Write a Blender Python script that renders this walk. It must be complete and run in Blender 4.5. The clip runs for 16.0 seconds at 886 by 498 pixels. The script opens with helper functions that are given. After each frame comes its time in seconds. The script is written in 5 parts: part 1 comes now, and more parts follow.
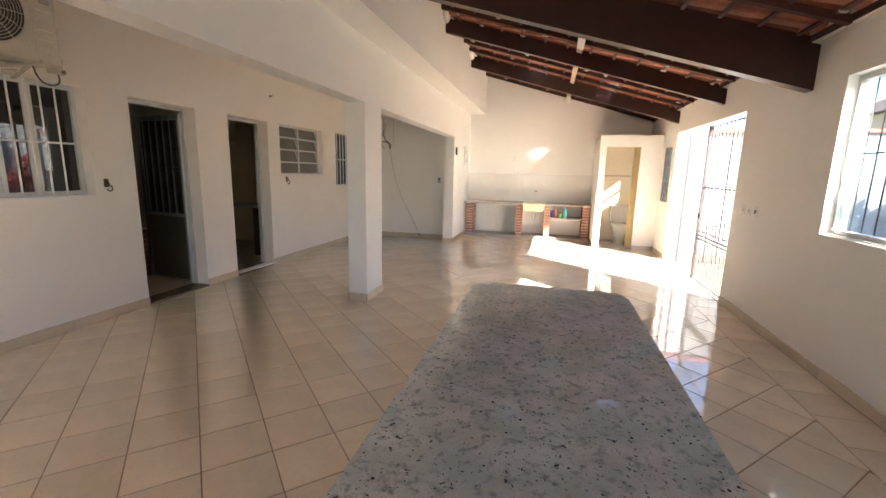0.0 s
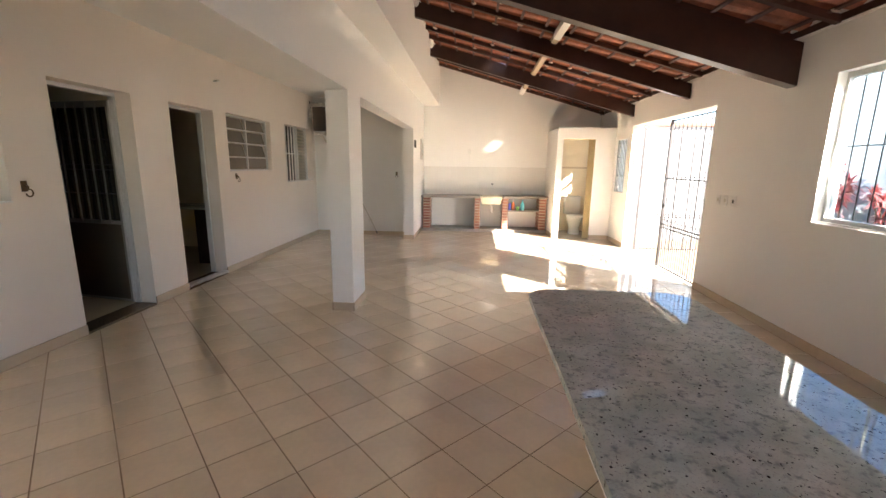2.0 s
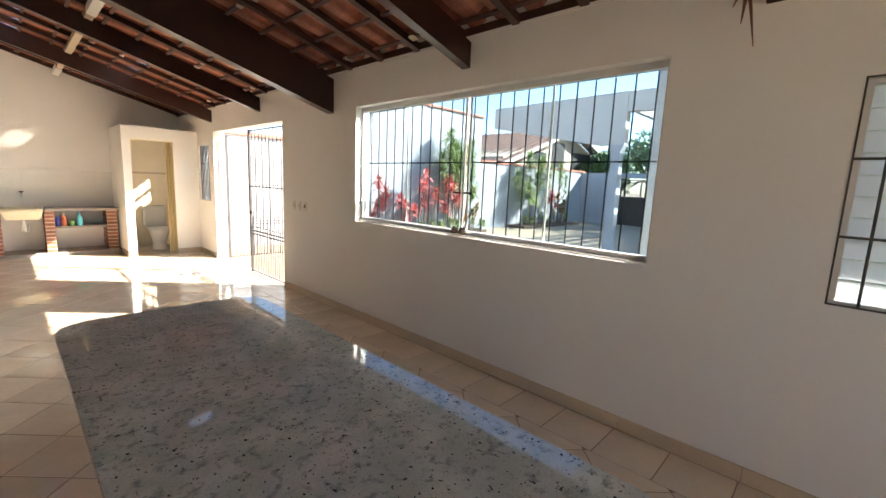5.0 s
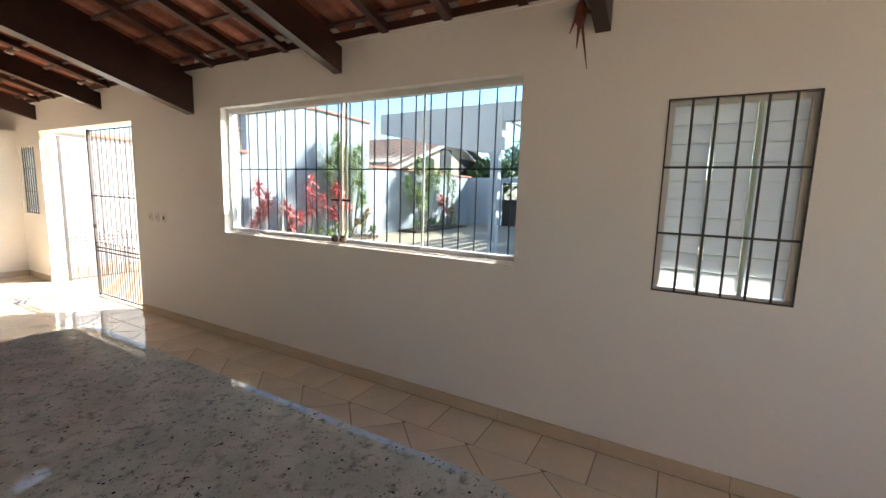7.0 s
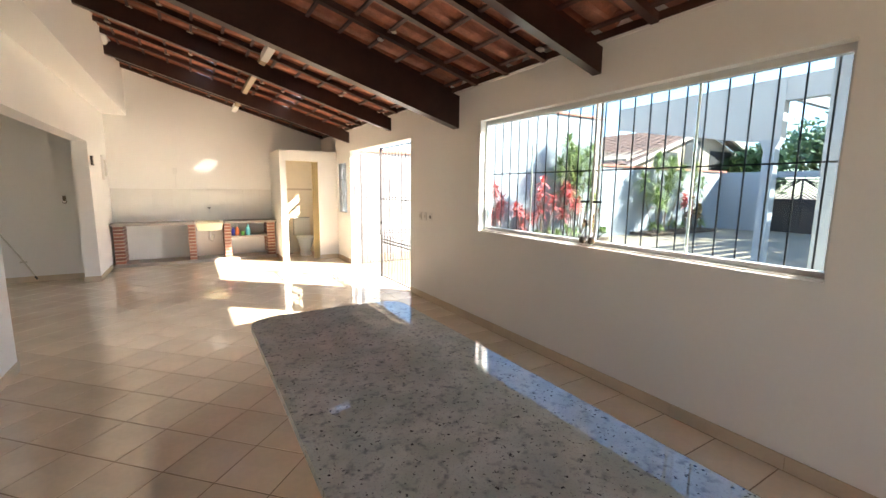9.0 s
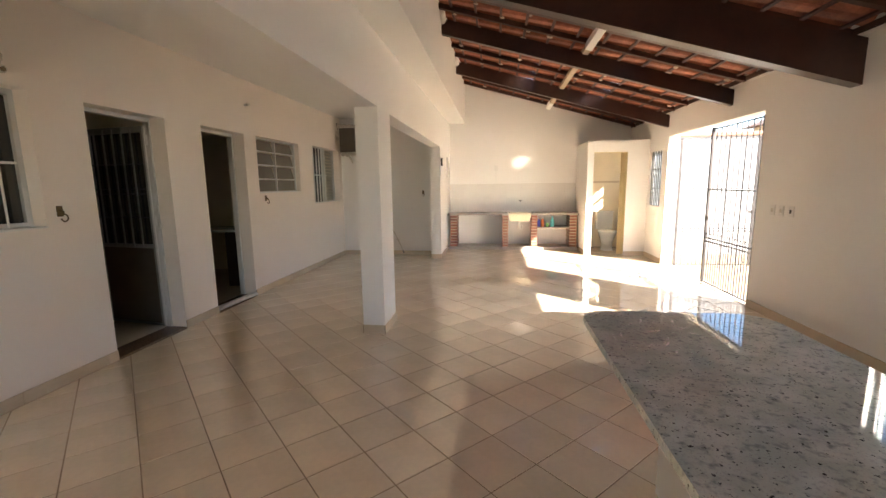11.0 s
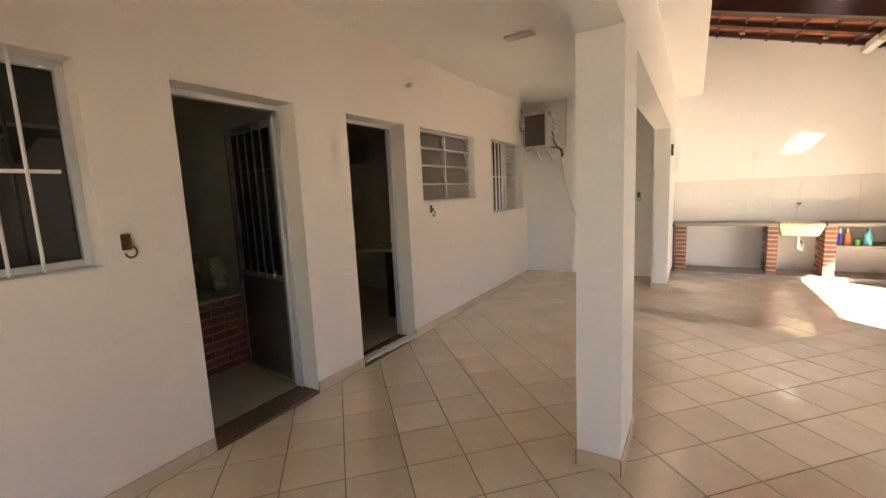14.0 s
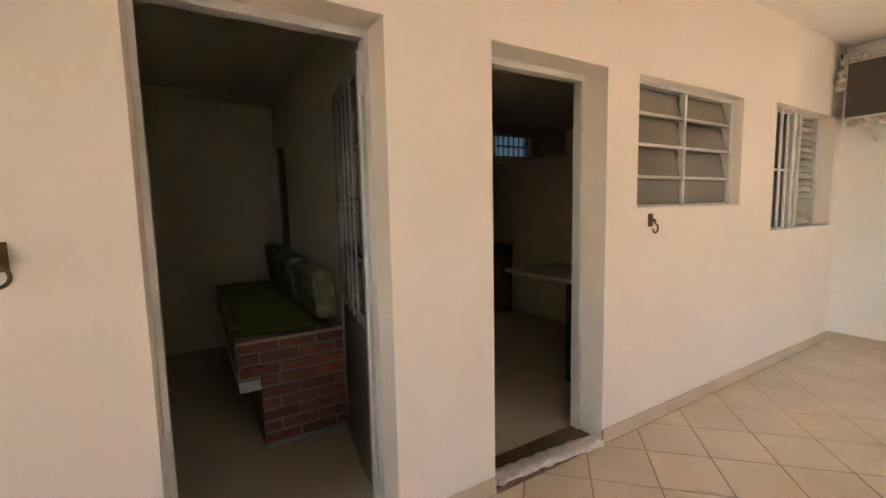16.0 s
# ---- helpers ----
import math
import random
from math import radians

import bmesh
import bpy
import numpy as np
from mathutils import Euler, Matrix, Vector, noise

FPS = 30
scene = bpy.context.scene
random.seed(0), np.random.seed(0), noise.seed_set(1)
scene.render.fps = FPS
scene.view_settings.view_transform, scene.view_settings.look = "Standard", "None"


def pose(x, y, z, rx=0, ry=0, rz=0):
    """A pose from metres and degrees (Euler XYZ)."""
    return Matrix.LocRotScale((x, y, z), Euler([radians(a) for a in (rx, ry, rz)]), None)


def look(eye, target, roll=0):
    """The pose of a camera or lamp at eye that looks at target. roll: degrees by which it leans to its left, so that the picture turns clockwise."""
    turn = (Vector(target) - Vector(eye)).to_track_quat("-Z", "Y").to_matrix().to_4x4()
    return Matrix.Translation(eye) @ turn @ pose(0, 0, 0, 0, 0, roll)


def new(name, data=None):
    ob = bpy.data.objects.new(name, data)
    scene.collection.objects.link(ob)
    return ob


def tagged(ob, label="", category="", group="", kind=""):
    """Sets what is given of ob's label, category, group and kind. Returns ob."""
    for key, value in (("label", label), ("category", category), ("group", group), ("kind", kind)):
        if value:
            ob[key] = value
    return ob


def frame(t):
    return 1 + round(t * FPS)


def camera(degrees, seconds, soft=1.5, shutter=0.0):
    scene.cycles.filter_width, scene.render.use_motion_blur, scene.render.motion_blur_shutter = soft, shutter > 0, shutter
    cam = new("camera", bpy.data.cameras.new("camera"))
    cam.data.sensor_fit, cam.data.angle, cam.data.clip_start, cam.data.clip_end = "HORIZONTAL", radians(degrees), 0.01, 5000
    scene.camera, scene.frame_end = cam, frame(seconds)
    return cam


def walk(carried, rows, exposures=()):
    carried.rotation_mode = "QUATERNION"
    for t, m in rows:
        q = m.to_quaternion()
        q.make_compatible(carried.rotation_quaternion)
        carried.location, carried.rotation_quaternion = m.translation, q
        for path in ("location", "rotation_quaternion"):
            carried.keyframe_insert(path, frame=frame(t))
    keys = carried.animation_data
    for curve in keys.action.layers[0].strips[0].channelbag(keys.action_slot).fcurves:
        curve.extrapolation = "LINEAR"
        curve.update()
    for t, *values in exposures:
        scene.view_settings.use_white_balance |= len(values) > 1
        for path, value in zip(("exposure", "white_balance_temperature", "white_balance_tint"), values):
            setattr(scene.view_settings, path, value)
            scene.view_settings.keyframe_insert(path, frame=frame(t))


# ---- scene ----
cam = camera(93.3, 16.0)
PATH = [
    (0, (-0.124, 0.658, 1.497), (-0.602, 2.566, 1.131), 1.3),
    (0.5, (-0.387, 0.668, 1.497), (-0.819, 2.582, 1.112), 0.7),
    (1, (-0.585, 0.78, 1.487), (-0.978, 2.702, 1.096), 0.7),
    (1.5, (-0.744, 0.845, 1.5), (-1.023, 2.787, 1.107), 1.1),
    (2, (-0.865, 0.857, 1.511), (-1.008, 2.813, 1.116), 0.7),
    (2.5, (-0.933, 0.852, 1.514), (-0.928, 2.812, 1.115), 0.5),
    (3, (-0.897, 0.839, 1.526), (-0.641, 2.783, 1.131), 1.0),
    (3.5, (-0.86, 0.834, 1.508), (-0.227, 2.693, 1.132), 1.7),
    (4, (-0.773, 0.799, 1.522), (0.181, 2.52, 1.165), 2.1),
    (4.5, (-0.7, 0.779, 1.509), (0.519, 2.33, 1.181), 2.4),
    (5, (-0.644, 0.76, 1.506), (0.787, 2.123, 1.199), 2.4),
    (5.2, (-0.624, 0.752, 1.496), (0.872, 2.045, 1.2), 2.3),
    (7.5, (-0.569, 0.666, 1.527), (1.164, 1.626, 1.26), 1.7),
    (8, (-0.62, 0.706, 1.526), (0.99, 1.862, 1.262), 1.1),
    (8.5, (-0.698, 0.738, 1.52), (0.66, 2.182, 1.25), 0.7),
    (9, (-0.779, 0.784, 1.533), (0.242, 2.48, 1.247), 0.6),
    (9.5, (-0.863, 0.816, 1.520), (-0.175, 2.672, 1.231), 0.30),
    (11.8, (-1.104, 1.286, 1.469), (-1.707, 3.168, 1.162), -0.8),
    (12, (-1.155, 1.374, 1.471), (-1.822, 3.234, 1.166), -0.7),
    (12.5, (-1.297, 1.675, 1.465), (-2.11, 3.48, 1.182), -0.8),
    (13, (-1.423, 2.038, 1.456), (-2.292, 3.819, 1.181), -0.7),
    (13.5, (-1.588, 2.422, 1.441), (-2.531, 4.166, 1.18), -1.0),
    (14, (-1.808, 2.815, 1.489), (-2.831, 4.514, 1.220), -2.68),
    (14.5, (-1.967, 3.248, 1.439), (-3.131, 4.857, 1.203), -2.53),
    (15, (-2.195, 3.640, 1.404), (-3.464, 5.170, 1.184), -3.26),
    (15.5, (-2.478, 3.991, 1.407), (-3.88, 5.403, 1.204), -2.6),
    (16, (-2.7, 4.234, 1.424), (-4.406, 5.259, 1.222), -1.2),
]
EXPOSURE = [(0, 3.47, 6650, 12), (1.5, 3.4, 6650, 12), (3.5, 3.2, 6750, 11), (5.0, 2.95, 6800, 11), (7.5, 2.92, 6800, 11), (9.5, 3.35, 6850, 11), (12.0, 3.2, 7100, 14), (13.0, 3.28, 7050, 14), (14.5, 3.8, 7350, 15), (16.0, 4.17, 7650, 17)]
walk(cam, [(t, look(eye, target, roll)) for t, eye, target, roll in PATH], EXPOSURE)

# ---- light ----
world = bpy.data.worlds.new("world")
scene.world = world
world.use_nodes = True
SUN_EL, SUN_AZ = radians(33.4), math.atan2(0.754, -0.656)
wn = world.node_tree.nodes
sky = wn.new("ShaderNodeTexSky")
sky.sky_type = "NISHITA"
sky.sun_disc = False
sky.sun_elevation = SUN_EL
sky.sun_rotation = SUN_AZ
sky.ozone_density, sky.dust_density = 3.0, 0.4
wn["Background"].inputs["Strength"].default_value = 0.094
world.node_tree.links.new(sky.outputs["Color"], wn["Background"].inputs["Color"])
sun_data = bpy.data.lights.new("sun", "SUN")
sun_data.energy, sun_data.angle, sun_data.color = 4.3, radians(0.55), (1.0, 0.94, 0.86)
sun = new("sun", sun_data)
sun.matrix_world = look((20, -17, 18), (20 - 0.754 * math.cos(SUN_EL), -17 + 0.656 * math.cos(SUN_EL), 18 - math.sin(SUN_EL)))


# a weak fill lamp in an added, unseen opening at the veranda's south end
lamp_data = bpy.data.lights.new("south_fill_lamp", "AREA")
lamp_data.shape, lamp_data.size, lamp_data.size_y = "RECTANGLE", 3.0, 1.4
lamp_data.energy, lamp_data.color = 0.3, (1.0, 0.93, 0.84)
lamp = new("south_fill_lamp", lamp_data)
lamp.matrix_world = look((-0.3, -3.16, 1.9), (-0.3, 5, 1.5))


# ---- materials ----
def material(name, color, rough=0.6, metal=0.0, vary=0.06, scale=3.0, bump=0.05, fine=60.0, spec=0.5, random_tint=0.0):
    """A surface with broad and fine variation of colour, gloss and relief."""
    m = bpy.data.materials.new(name)
    m.use_nodes = True
    nt = m.node_tree
    n, l = nt.nodes, nt.links
    bsdf = n["Principled BSDF"]
    bsdf.inputs["Metallic"].default_value = metal
    bsdf.inputs["Specular IOR Level"].default_value = spec
    co = n.new("ShaderNodeTexCoord")
    big = n.new("ShaderNodeTexNoise")
    big.inputs["Scale"].default_value, big.inputs["Detail"].default_value = scale, 4
    small = n.new("ShaderNodeTexNoise")
    small.inputs["Scale"].default_value, small.inputs["Detail"].default_value = fine, 3
    l.new(co.outputs["Object"], big.inputs["Vector"])
    l.new(co.outputs["Object"], small.inputs["Vector"])
    add = n.new("ShaderNodeMath")
    add.operation = "MULTIPLY_ADD"
    add.inputs[1].default_value = 0.35
    l.new(small.outputs["Fac"], add.inputs[0])
    l.new(big.outputs["Fac"], add.inputs[2])
    ramp = n.new("ShaderNodeMapRange")
    ramp.inputs["From Min"].default_value, ramp.inputs["From Max"].default_value = 0.35, 1.0
    ramp.inputs["To Min"].default_value, ramp.inputs["To Max"].default_value = 1 - vary, 1 + vary
    l.new(add.outputs[0], ramp.inputs["Value"])
    val = ramp.outputs[0]
    if random_tint:
        info = n.new("ShaderNodeObjectInfo")
        r2 = n.new("ShaderNodeMapRange")
        r2.inputs["To Min"].default_value, r2.inputs["To Max"].default_value = 1 - random_tint, 1 + random_tint
        l.new(info.outputs["Random"], r2.inputs["Value"])
        mul = n.new("ShaderNodeMath")
        mul.operation = "MULTIPLY"
        l.new(val, mul.inputs[0])
        l.new(r2.outputs[0], mul.inputs[1])
        val = mul.outputs[0]
    vm = n.new("ShaderNodeVectorMath")
    vm.operation = "SCALE"
    vm.inputs[0].default_value = color[:3]
    l.new(val, vm.inputs["Scale"])
    l.new(vm.outputs[0], bsdf.inputs["Base Color"])
    rr = n.new("ShaderNodeMapRange")
    rr.inputs["To Min"].default_value, rr.inputs["To Max"].default_value = max(0.02, rough * 0.85), min(1, rough * 1.15)
    l.new(big.outputs["Fac"], rr.inputs["Value"])
    l.new(rr.outputs[0], bsdf.inputs["Roughness"])
    if bump:
        b = n.new("ShaderNodeBump")
        b.inputs["Strength"].default_value, b.inputs["Distance"].default_value = bump, 0.01
        l.new(add.outputs[0], b.inputs["Height"])
        l.new(b.outputs[0], bsdf.inputs["Normal"])
    return m


def tune(m, **values):
    for key, value in values.items():
        m.node_tree.nodes["Principled BSDF"].inputs[key.replace("_", " ")].default_value = value
    return m


def speckled(name, base, dark, pale, rough):
    """Polished granite: pale and dark clouds, fine grey grain and scattered black spots."""
    m = bpy.data.materials.new(name)
    m.use_nodes = True
    n, l = m.node_tree.nodes, m.node_tree.links
    bsdf = n["Principled BSDF"]
    bsdf.inputs["Roughness"].default_value = rough
    co = n.new("ShaderNodeTexCoord")

    def noise_mask(scale, lo, hi, detail=3.0):
        t = n.new("ShaderNodeTexNoise")
        t.inputs["Scale"].default_value, t.inputs["Detail"].default_value = scale, detail
        r = n.new("ShaderNodeMapRange")
        r.inputs["From Min"].default_value, r.inputs["From Max"].default_value = lo, hi
        l.new(co.outputs["Object"], t.inputs["Vector"])
        l.new(t.outputs["Fac"], r.inputs["Value"])
        return r.outputs[0]

    def mix(fac, a, b):
        x = n.new("ShaderNodeMix")
        x.data_type = "RGBA"
        l.new(fac, x.inputs[0])
        for sock, v in ((x.inputs[6], a), (x.inputs[7], b)):
            if isinstance(v, tuple):
                sock.default_value = (*v, 1)
            else:
                l.new(v, sock)
        return x.outputs[2]
    c = mix(noise_mask(9, 0.38, 0.66), base, pale)
    c = mix(noise_mask(38, 0.54, 0.74), c, dark)
    c = mix(noise_mask(150, 0.55, 0.80, 2), c, (0.36, 0.37, 0.36))
    c = mix(noise_mask(85, 0.645, 0.70, 2), c, (0.06, 0.06, 0.065))
    vor = n.new("ShaderNodeTexVoronoi")
    vor.inputs["Scale"].default_value = 55
    r = n.new("ShaderNodeMapRange")
    r.inputs["From Min"].default_value, r.inputs["From Max"].default_value = 0.26, 0.20
    l.new(co.outputs["Object"], vor.inputs["Vector"])
    l.new(vor.outputs["Distance"], r.inputs["Value"])
    pick = n.new("ShaderNodeMath")
    pick.operation = "LESS_THAN"
    pick.inputs[1].default_value = 0.15
    l.new(vor.outputs["Color"], pick.inputs[0])
    both = n.new("ShaderNodeMath")
    both.operation = "MULTIPLY"
    l.new(r.outputs[0], both.inputs[0])
    l.new(pick.outputs[0], both.inputs[1])
    c = mix(both.outputs[0], c, (0.02, 0.02, 0.022))
    l.new(c, bsdf.inputs["Base Color"])
    return m


def glassy(name, color, rough=0.0, transmission=1.0):
    m = bpy.data.materials.new(name)
    m.use_nodes = True
    return tune(m, Base_Color=(*color, 1), Roughness=rough, Transmission_Weight=transmission, IOR=1.45)


def leafy(name, color, other):
    m = bpy.data.materials.new(name)
    m.use_nodes = True
    n, l = m.node_tree.nodes, m.node_tree.links
    b = tune(m, Roughness=0.5).node_tree.nodes["Principled BSDF"]
    g = n.new("ShaderNodeNewGeometry")
    x = n.new("ShaderNodeMix")
    x.data_type = "RGBA"
    x.inputs[6].default_value, x.inputs[7].default_value = (*color, 1), (*other, 1)
    l.new(g.outputs["Random Per Island"], x.inputs[0])
    l.new(x.outputs[2], b.inputs["Base Color"])
    return m


M_WALL = material("white_wall_paint", (0.86, 0.835, 0.79), 0.62, vary=0.025, scale=1.2, bump=0.15, fine=45)
M_WALLW = material("pinkish_wall_paint", (0.85, 0.77, 0.69), 0.62, vary=0.025, scale=1.2, bump=0.15, fine=45)
M_CEIL = material("ceiling_paint", (0.86, 0.835, 0.79), 0.7, vary=0.02, scale=1.0, bump=0.08)
M_ROOM = material("dim_room_paint", (0.80, 0.71, 0.55), 0.7, vary=0.06, scale=1.0, bump=0.08)
M_TILE = material("glazed_floor_tile", (0.77, 0.635, 0.465), 0.06, vary=0.14, scale=2.3, bump=0.015, fine=25, spec=0.9, random_tint=0.05)
M_TILE.node_tree.nodes["Principled BSDF"].inputs["Coat Weight"].default_value = 0.5
M_TILE.node_tree.nodes["Principled BSDF"].inputs["Coat Roughness"].default_value = 0.03
M_GROUT = material("dark_grout", (0.27, 0.185, 0.115), 0.8, vary=0.85, scale=1.1)
M_BASE = material("ceramic_baseboard", (0.62, 0.50, 0.36), 0.22, vary=0.08, random_tint=0.06)
M_BEAM = material("varnished_dark_beam", (0.042, 0.017, 0.011), 0.32, vary=0.35, scale=5, bump=0.2, fine=30)
M_BATTEN = material("reddish_wood_batten", (0.085, 0.034, 0.024), 0.6, vary=0.3, scale=7, bump=0.2)
M_RAFTER = material("dark_wood_rafter", (0.06, 0.022, 0.013), 0.5, vary=0.3, scale=7, bump=0.2)
M_ROOF = material("clay_roof_tile", (0.33, 0.12, 0.07), 0.7, vary=0.6, scale=7, bump=0.3, fine=50, random_tint=0.3)
M_MORTAR = material("cream_mortar", (0.55, 0.45, 0.36), 0.85, vary=0.25, scale=9, bump=0.5)
M_OLDROOF = material("weathered_roof_tile", (0.17, 0.095, 0.066), 0.85, vary=0.6, scale=2.5, bump=0.3)
M_CONC = material("cement_grey", (0.34, 0.30, 0.26), 0.7, vary=0.18, scale=3, bump=0.25)
M_BRICK = material("varnished_brick", (0.25, 0.09, 0.052), 0.5, vary=0.3, scale=12, bump=0.3, random_tint=0.25)
M_BRICKD = material("dark_varnished_brick", (0.30, 0.10, 0.06), 0.4, vary=0.25, scale=12, bump=0.3, random_tint=0.3)
M_GRAN = speckled("grey_granite", (0.50, 0.54, 0.49), (0.27, 0.29, 0.29), (0.66, 0.68, 0.63), 0.012)
M_IRON = material("dark_painted_iron", (0.05, 0.045, 0.042), 0.45, metal=0.3, vary=0.2, scale=10)
M_GATE = material("grey_painted_iron", (0.075, 0.068, 0.068), 0.45, metal=0.3, vary=0.2, scale=10)
M_ALU = material("brushed_aluminium", (0.66, 0.65, 0.63), 0.38, metal=0.35, vary=0.06, scale=8)
M_BARALU = material("dull_grey_aluminium", (0.30, 0.29, 0.27), 0.4, metal=0.4, vary=0.1, scale=8)
M_WHITE = material("white_enamel", (0.78, 0.76, 0.72), 0.35, vary=0.03, scale=6)
M_OFFW = material("aged_white_plastic", (0.62, 0.58, 0.50), 0.5, vary=0.12, scale=5, bump=0.1)
M_DARK = material("dark_plastic", (0.03, 0.028, 0.025), 0.5, vary=0.2, scale=9)
M_BRASS = material("tarnished_brass", (0.13, 0.09, 0.045), 0.4, metal=0.85, vary=0.3, scale=30)
M_CREAM = material("cream_synthetic_marble", (0.72, 0.64, 0.45), 0.3, vary=0.06, scale=5)
M_PALEYEL = material("pale_yellow_pvc", (0.76, 0.63, 0.38), 0.45, vary=0.06, scale=5)
M_WCCREAM = material("warm_lit_wc_wall", (0.85, 0.74, 0.56), 0.3, vary=0.04, scale=4)
M_PORC = material("white_porcelain", (0.82, 0.80, 0.76), 0.1, vary=0.02)
M_GLAZE = material("white_glazed_wall_tile", (0.78, 0.745, 0.69), 0.2, vary=0.03, random_tint=0.02)
# Slight tint of the panes, deepened and blued to dim the bright yard.
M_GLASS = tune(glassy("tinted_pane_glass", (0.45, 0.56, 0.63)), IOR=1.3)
# Opaque near-black: the unlit rooms' darkness is put into the pane colour.
M_DARKPANE = tune(material("opaque_dark_pane", (0.014, 0.013, 0.010), 0.02, vary=0.2, bump=0.01, spec=0.6), IOR=1.6)
M_RIB = material("ribbed_grey_glass", (0.20, 0.175, 0.145), 0.22, vary=0.15, spec=0.7)
M_FROST = material("frosted_louvre_glass", (0.68, 0.70, 0.70), 0.25, vary=0.08, scale=6, bump=0.25, fine=140)
_b = M_FROST.node_tree.nodes["Principled BSDF"]
_t = M_FROST.node_tree.nodes.new("ShaderNodeBsdfTranslucent")
_t.inputs["Color"].default_value = (0.60, 0.64, 0.66, 1)
_m = M_FROST.node_tree.nodes.new("ShaderNodeMixShader")
_m.inputs[0].default_value = 0.55
M_FROST.node_tree.links.new(_b.outputs[0], _m.inputs[1])
M_FROST.node_tree.links.new(_t.outputs[0], _m.inputs[2])
M_FROST.node_tree.links.new(_m.outputs[0], M_FROST.node_tree.nodes["Material Output"].inputs[0])
# Almost black, to hold down the brightness of the sky behind the vent.
M_TINT = glassy("tinted_vent_glass", (0.008, 0.010, 0.012), 0.1)
M_GREENEDGE = material("green_glass_edge", (0.60, 0.72, 0.62), 0.2, vary=0.1)
M_GTILE = glassy("glass_roof_tile", (0.95, 0.97, 0.98), 0.25)
# Patchy see-through mix that weakens the sun spot thrown on the north wall.
M_SPOTTILE = bpy.data.materials.new("sun_spot_roof_tile")
M_SPOTTILE.use_nodes = True
_n = M_SPOTTILE.node_tree.nodes
_c, _t = _n.new("ShaderNodeTexNoise"), _n.new("ShaderNodeBsdfTransparent")
_r, _x = _n.new("ShaderNodeMapRange"), _n.new("ShaderNodeMixShader")
_c.inputs["Scale"].default_value = 9
_r.inputs["From Min"].default_value, _r.inputs["From Max"].default_value = 0.45, 0.62
_r.inputs["To Min"].default_value, _r.inputs["To Max"].default_value = 0.22, 0.60
M_SPOTTILE.node_tree.links.new(_c.outputs["Fac"], _r.inputs["Value"])
M_SPOTTILE.node_tree.links.new(_r.outputs[0], _x.inputs[0])
M_SPOTTILE.node_tree.links.new(_n["Principled BSDF"].outputs[0], _x.inputs[1])
M_SPOTTILE.node_tree.links.new(_t.outputs[0], _x.inputs[2])
M_SPOTTILE.node_tree.links.new(_x.outputs[0], _n["Material Output"].inputs[0])
# White walls held down to mid-grey so the sunlit yard doesn't burn out.
M_OUTWALL = material("outdoor_dimmed_white", (0.33, 0.35, 0.36), 0.75, vary=0.05, scale=1.5, bump=0.1)
M_COPING = material("red_clay_coping", (0.45, 0.16, 0.10), 0.75, vary=0.2, scale=6, bump=0.2)
M_CARPORT = material("beige_grey_concrete", (0.48, 0.46, 0.42), 0.8, vary=0.08, scale=1.5, bump=0.15)
M_GROUND = material("pale_yard_paving", (0.33, 0.26, 0.17), 0.85, vary=0.15, scale=1.2, bump=0.25)
M_SOIL = material("planting_soil", (0.12, 0.08, 0.05), 0.95, vary=0.4, scale=8, bump=0.6)
M_BARK = material("grey_bark", (0.20, 0.15, 0.11), 0.9, vary=0.3, scale=14, bump=0.5)
M_GREEN = leafy("green_blade_leaf", (0.13, 0.20, 0.05), (0.36, 0.42, 0.15))
M_RED = leafy("red_cordyline_leaf", (0.60, 0.07, 0.07), (0.75, 0.30, 0.25))
M_ORANGE = leafy("orange_croton_leaf", (0.55, 0.20, 0.08), (0.18, 0.26, 0.07))
M_TREE = leafy("tree_leaf", (0.06, 0.12, 0.03), (0.12, 0.19, 0.06))
M_BEIGE = material("beige_house_paint", (0.50, 0.40, 0.28), 0.8, vary=0.08)
M_BIRD = material("reddish_carved_wood", (0.16, 0.045, 0.025), 0.45, vary=0.3, scale=20)
M_OLIVE = material("olive_cushion_cloth", (0.24, 0.33, 0.07), 0.9, vary=0.3, scale=6, bump=0.2, fine=120)
M_CAMO = material("patterned_olive_cloth", (0.32, 0.30, 0.18), 0.9, vary=0.9, scale=9, bump=0.3, fine=90)
M_CLOTH = material("white_rag_cloth", (0.50, 0.50, 0.55), 0.9, vary=0.35, scale=25, bump=0.4, fine=150)
M_PLASTIC = material("crumpled_white_plastic", (0.60, 0.56, 0.52), 0.3, vary=0.25, scale=25, bump=0.8, fine=60)
M_DKWOOD = material("dark_cabinet_wood", (0.03, 0.018, 0.012), 0.5, vary=0.3, scale=5)
M_WOODTRIM = material("brown_varnished_trim", (0.22, 0.11, 0.05), 0.45, vary=0.3, scale=6)
M_FOAM = material("aged_white_foam", (0.62, 0.56, 0.48), 0.85, vary=0.3, scale=14, bump=0.6, fine=60)
M_CONC2 = material("grey_brown_panel", (0.075, 0.06, 0.045), 0.6, vary=0.08, scale=3)
M_LEAF = material("dark_bronze_panel", (0.11, 0.085, 0.06), 0.4, metal=0.2, vary=0.15, scale=3)
M_ROOMF = material("polished_room_floor", (0.66, 0.56, 0.42), 0.18, vary=0.1, scale=1.5)
M_CASE = material("stained_beige_enamel", (0.50, 0.45, 0.37), 0.55, vary=0.25, scale=5, bump=0.1)
M_JOINT = material("pale_tile_joint", (0.70, 0.66, 0.605), 0.8, vary=0.1)
M_SILL = material("brown_granite_sill", (0.16, 0.115, 0.075), 0.25, vary=0.35, scale=60)


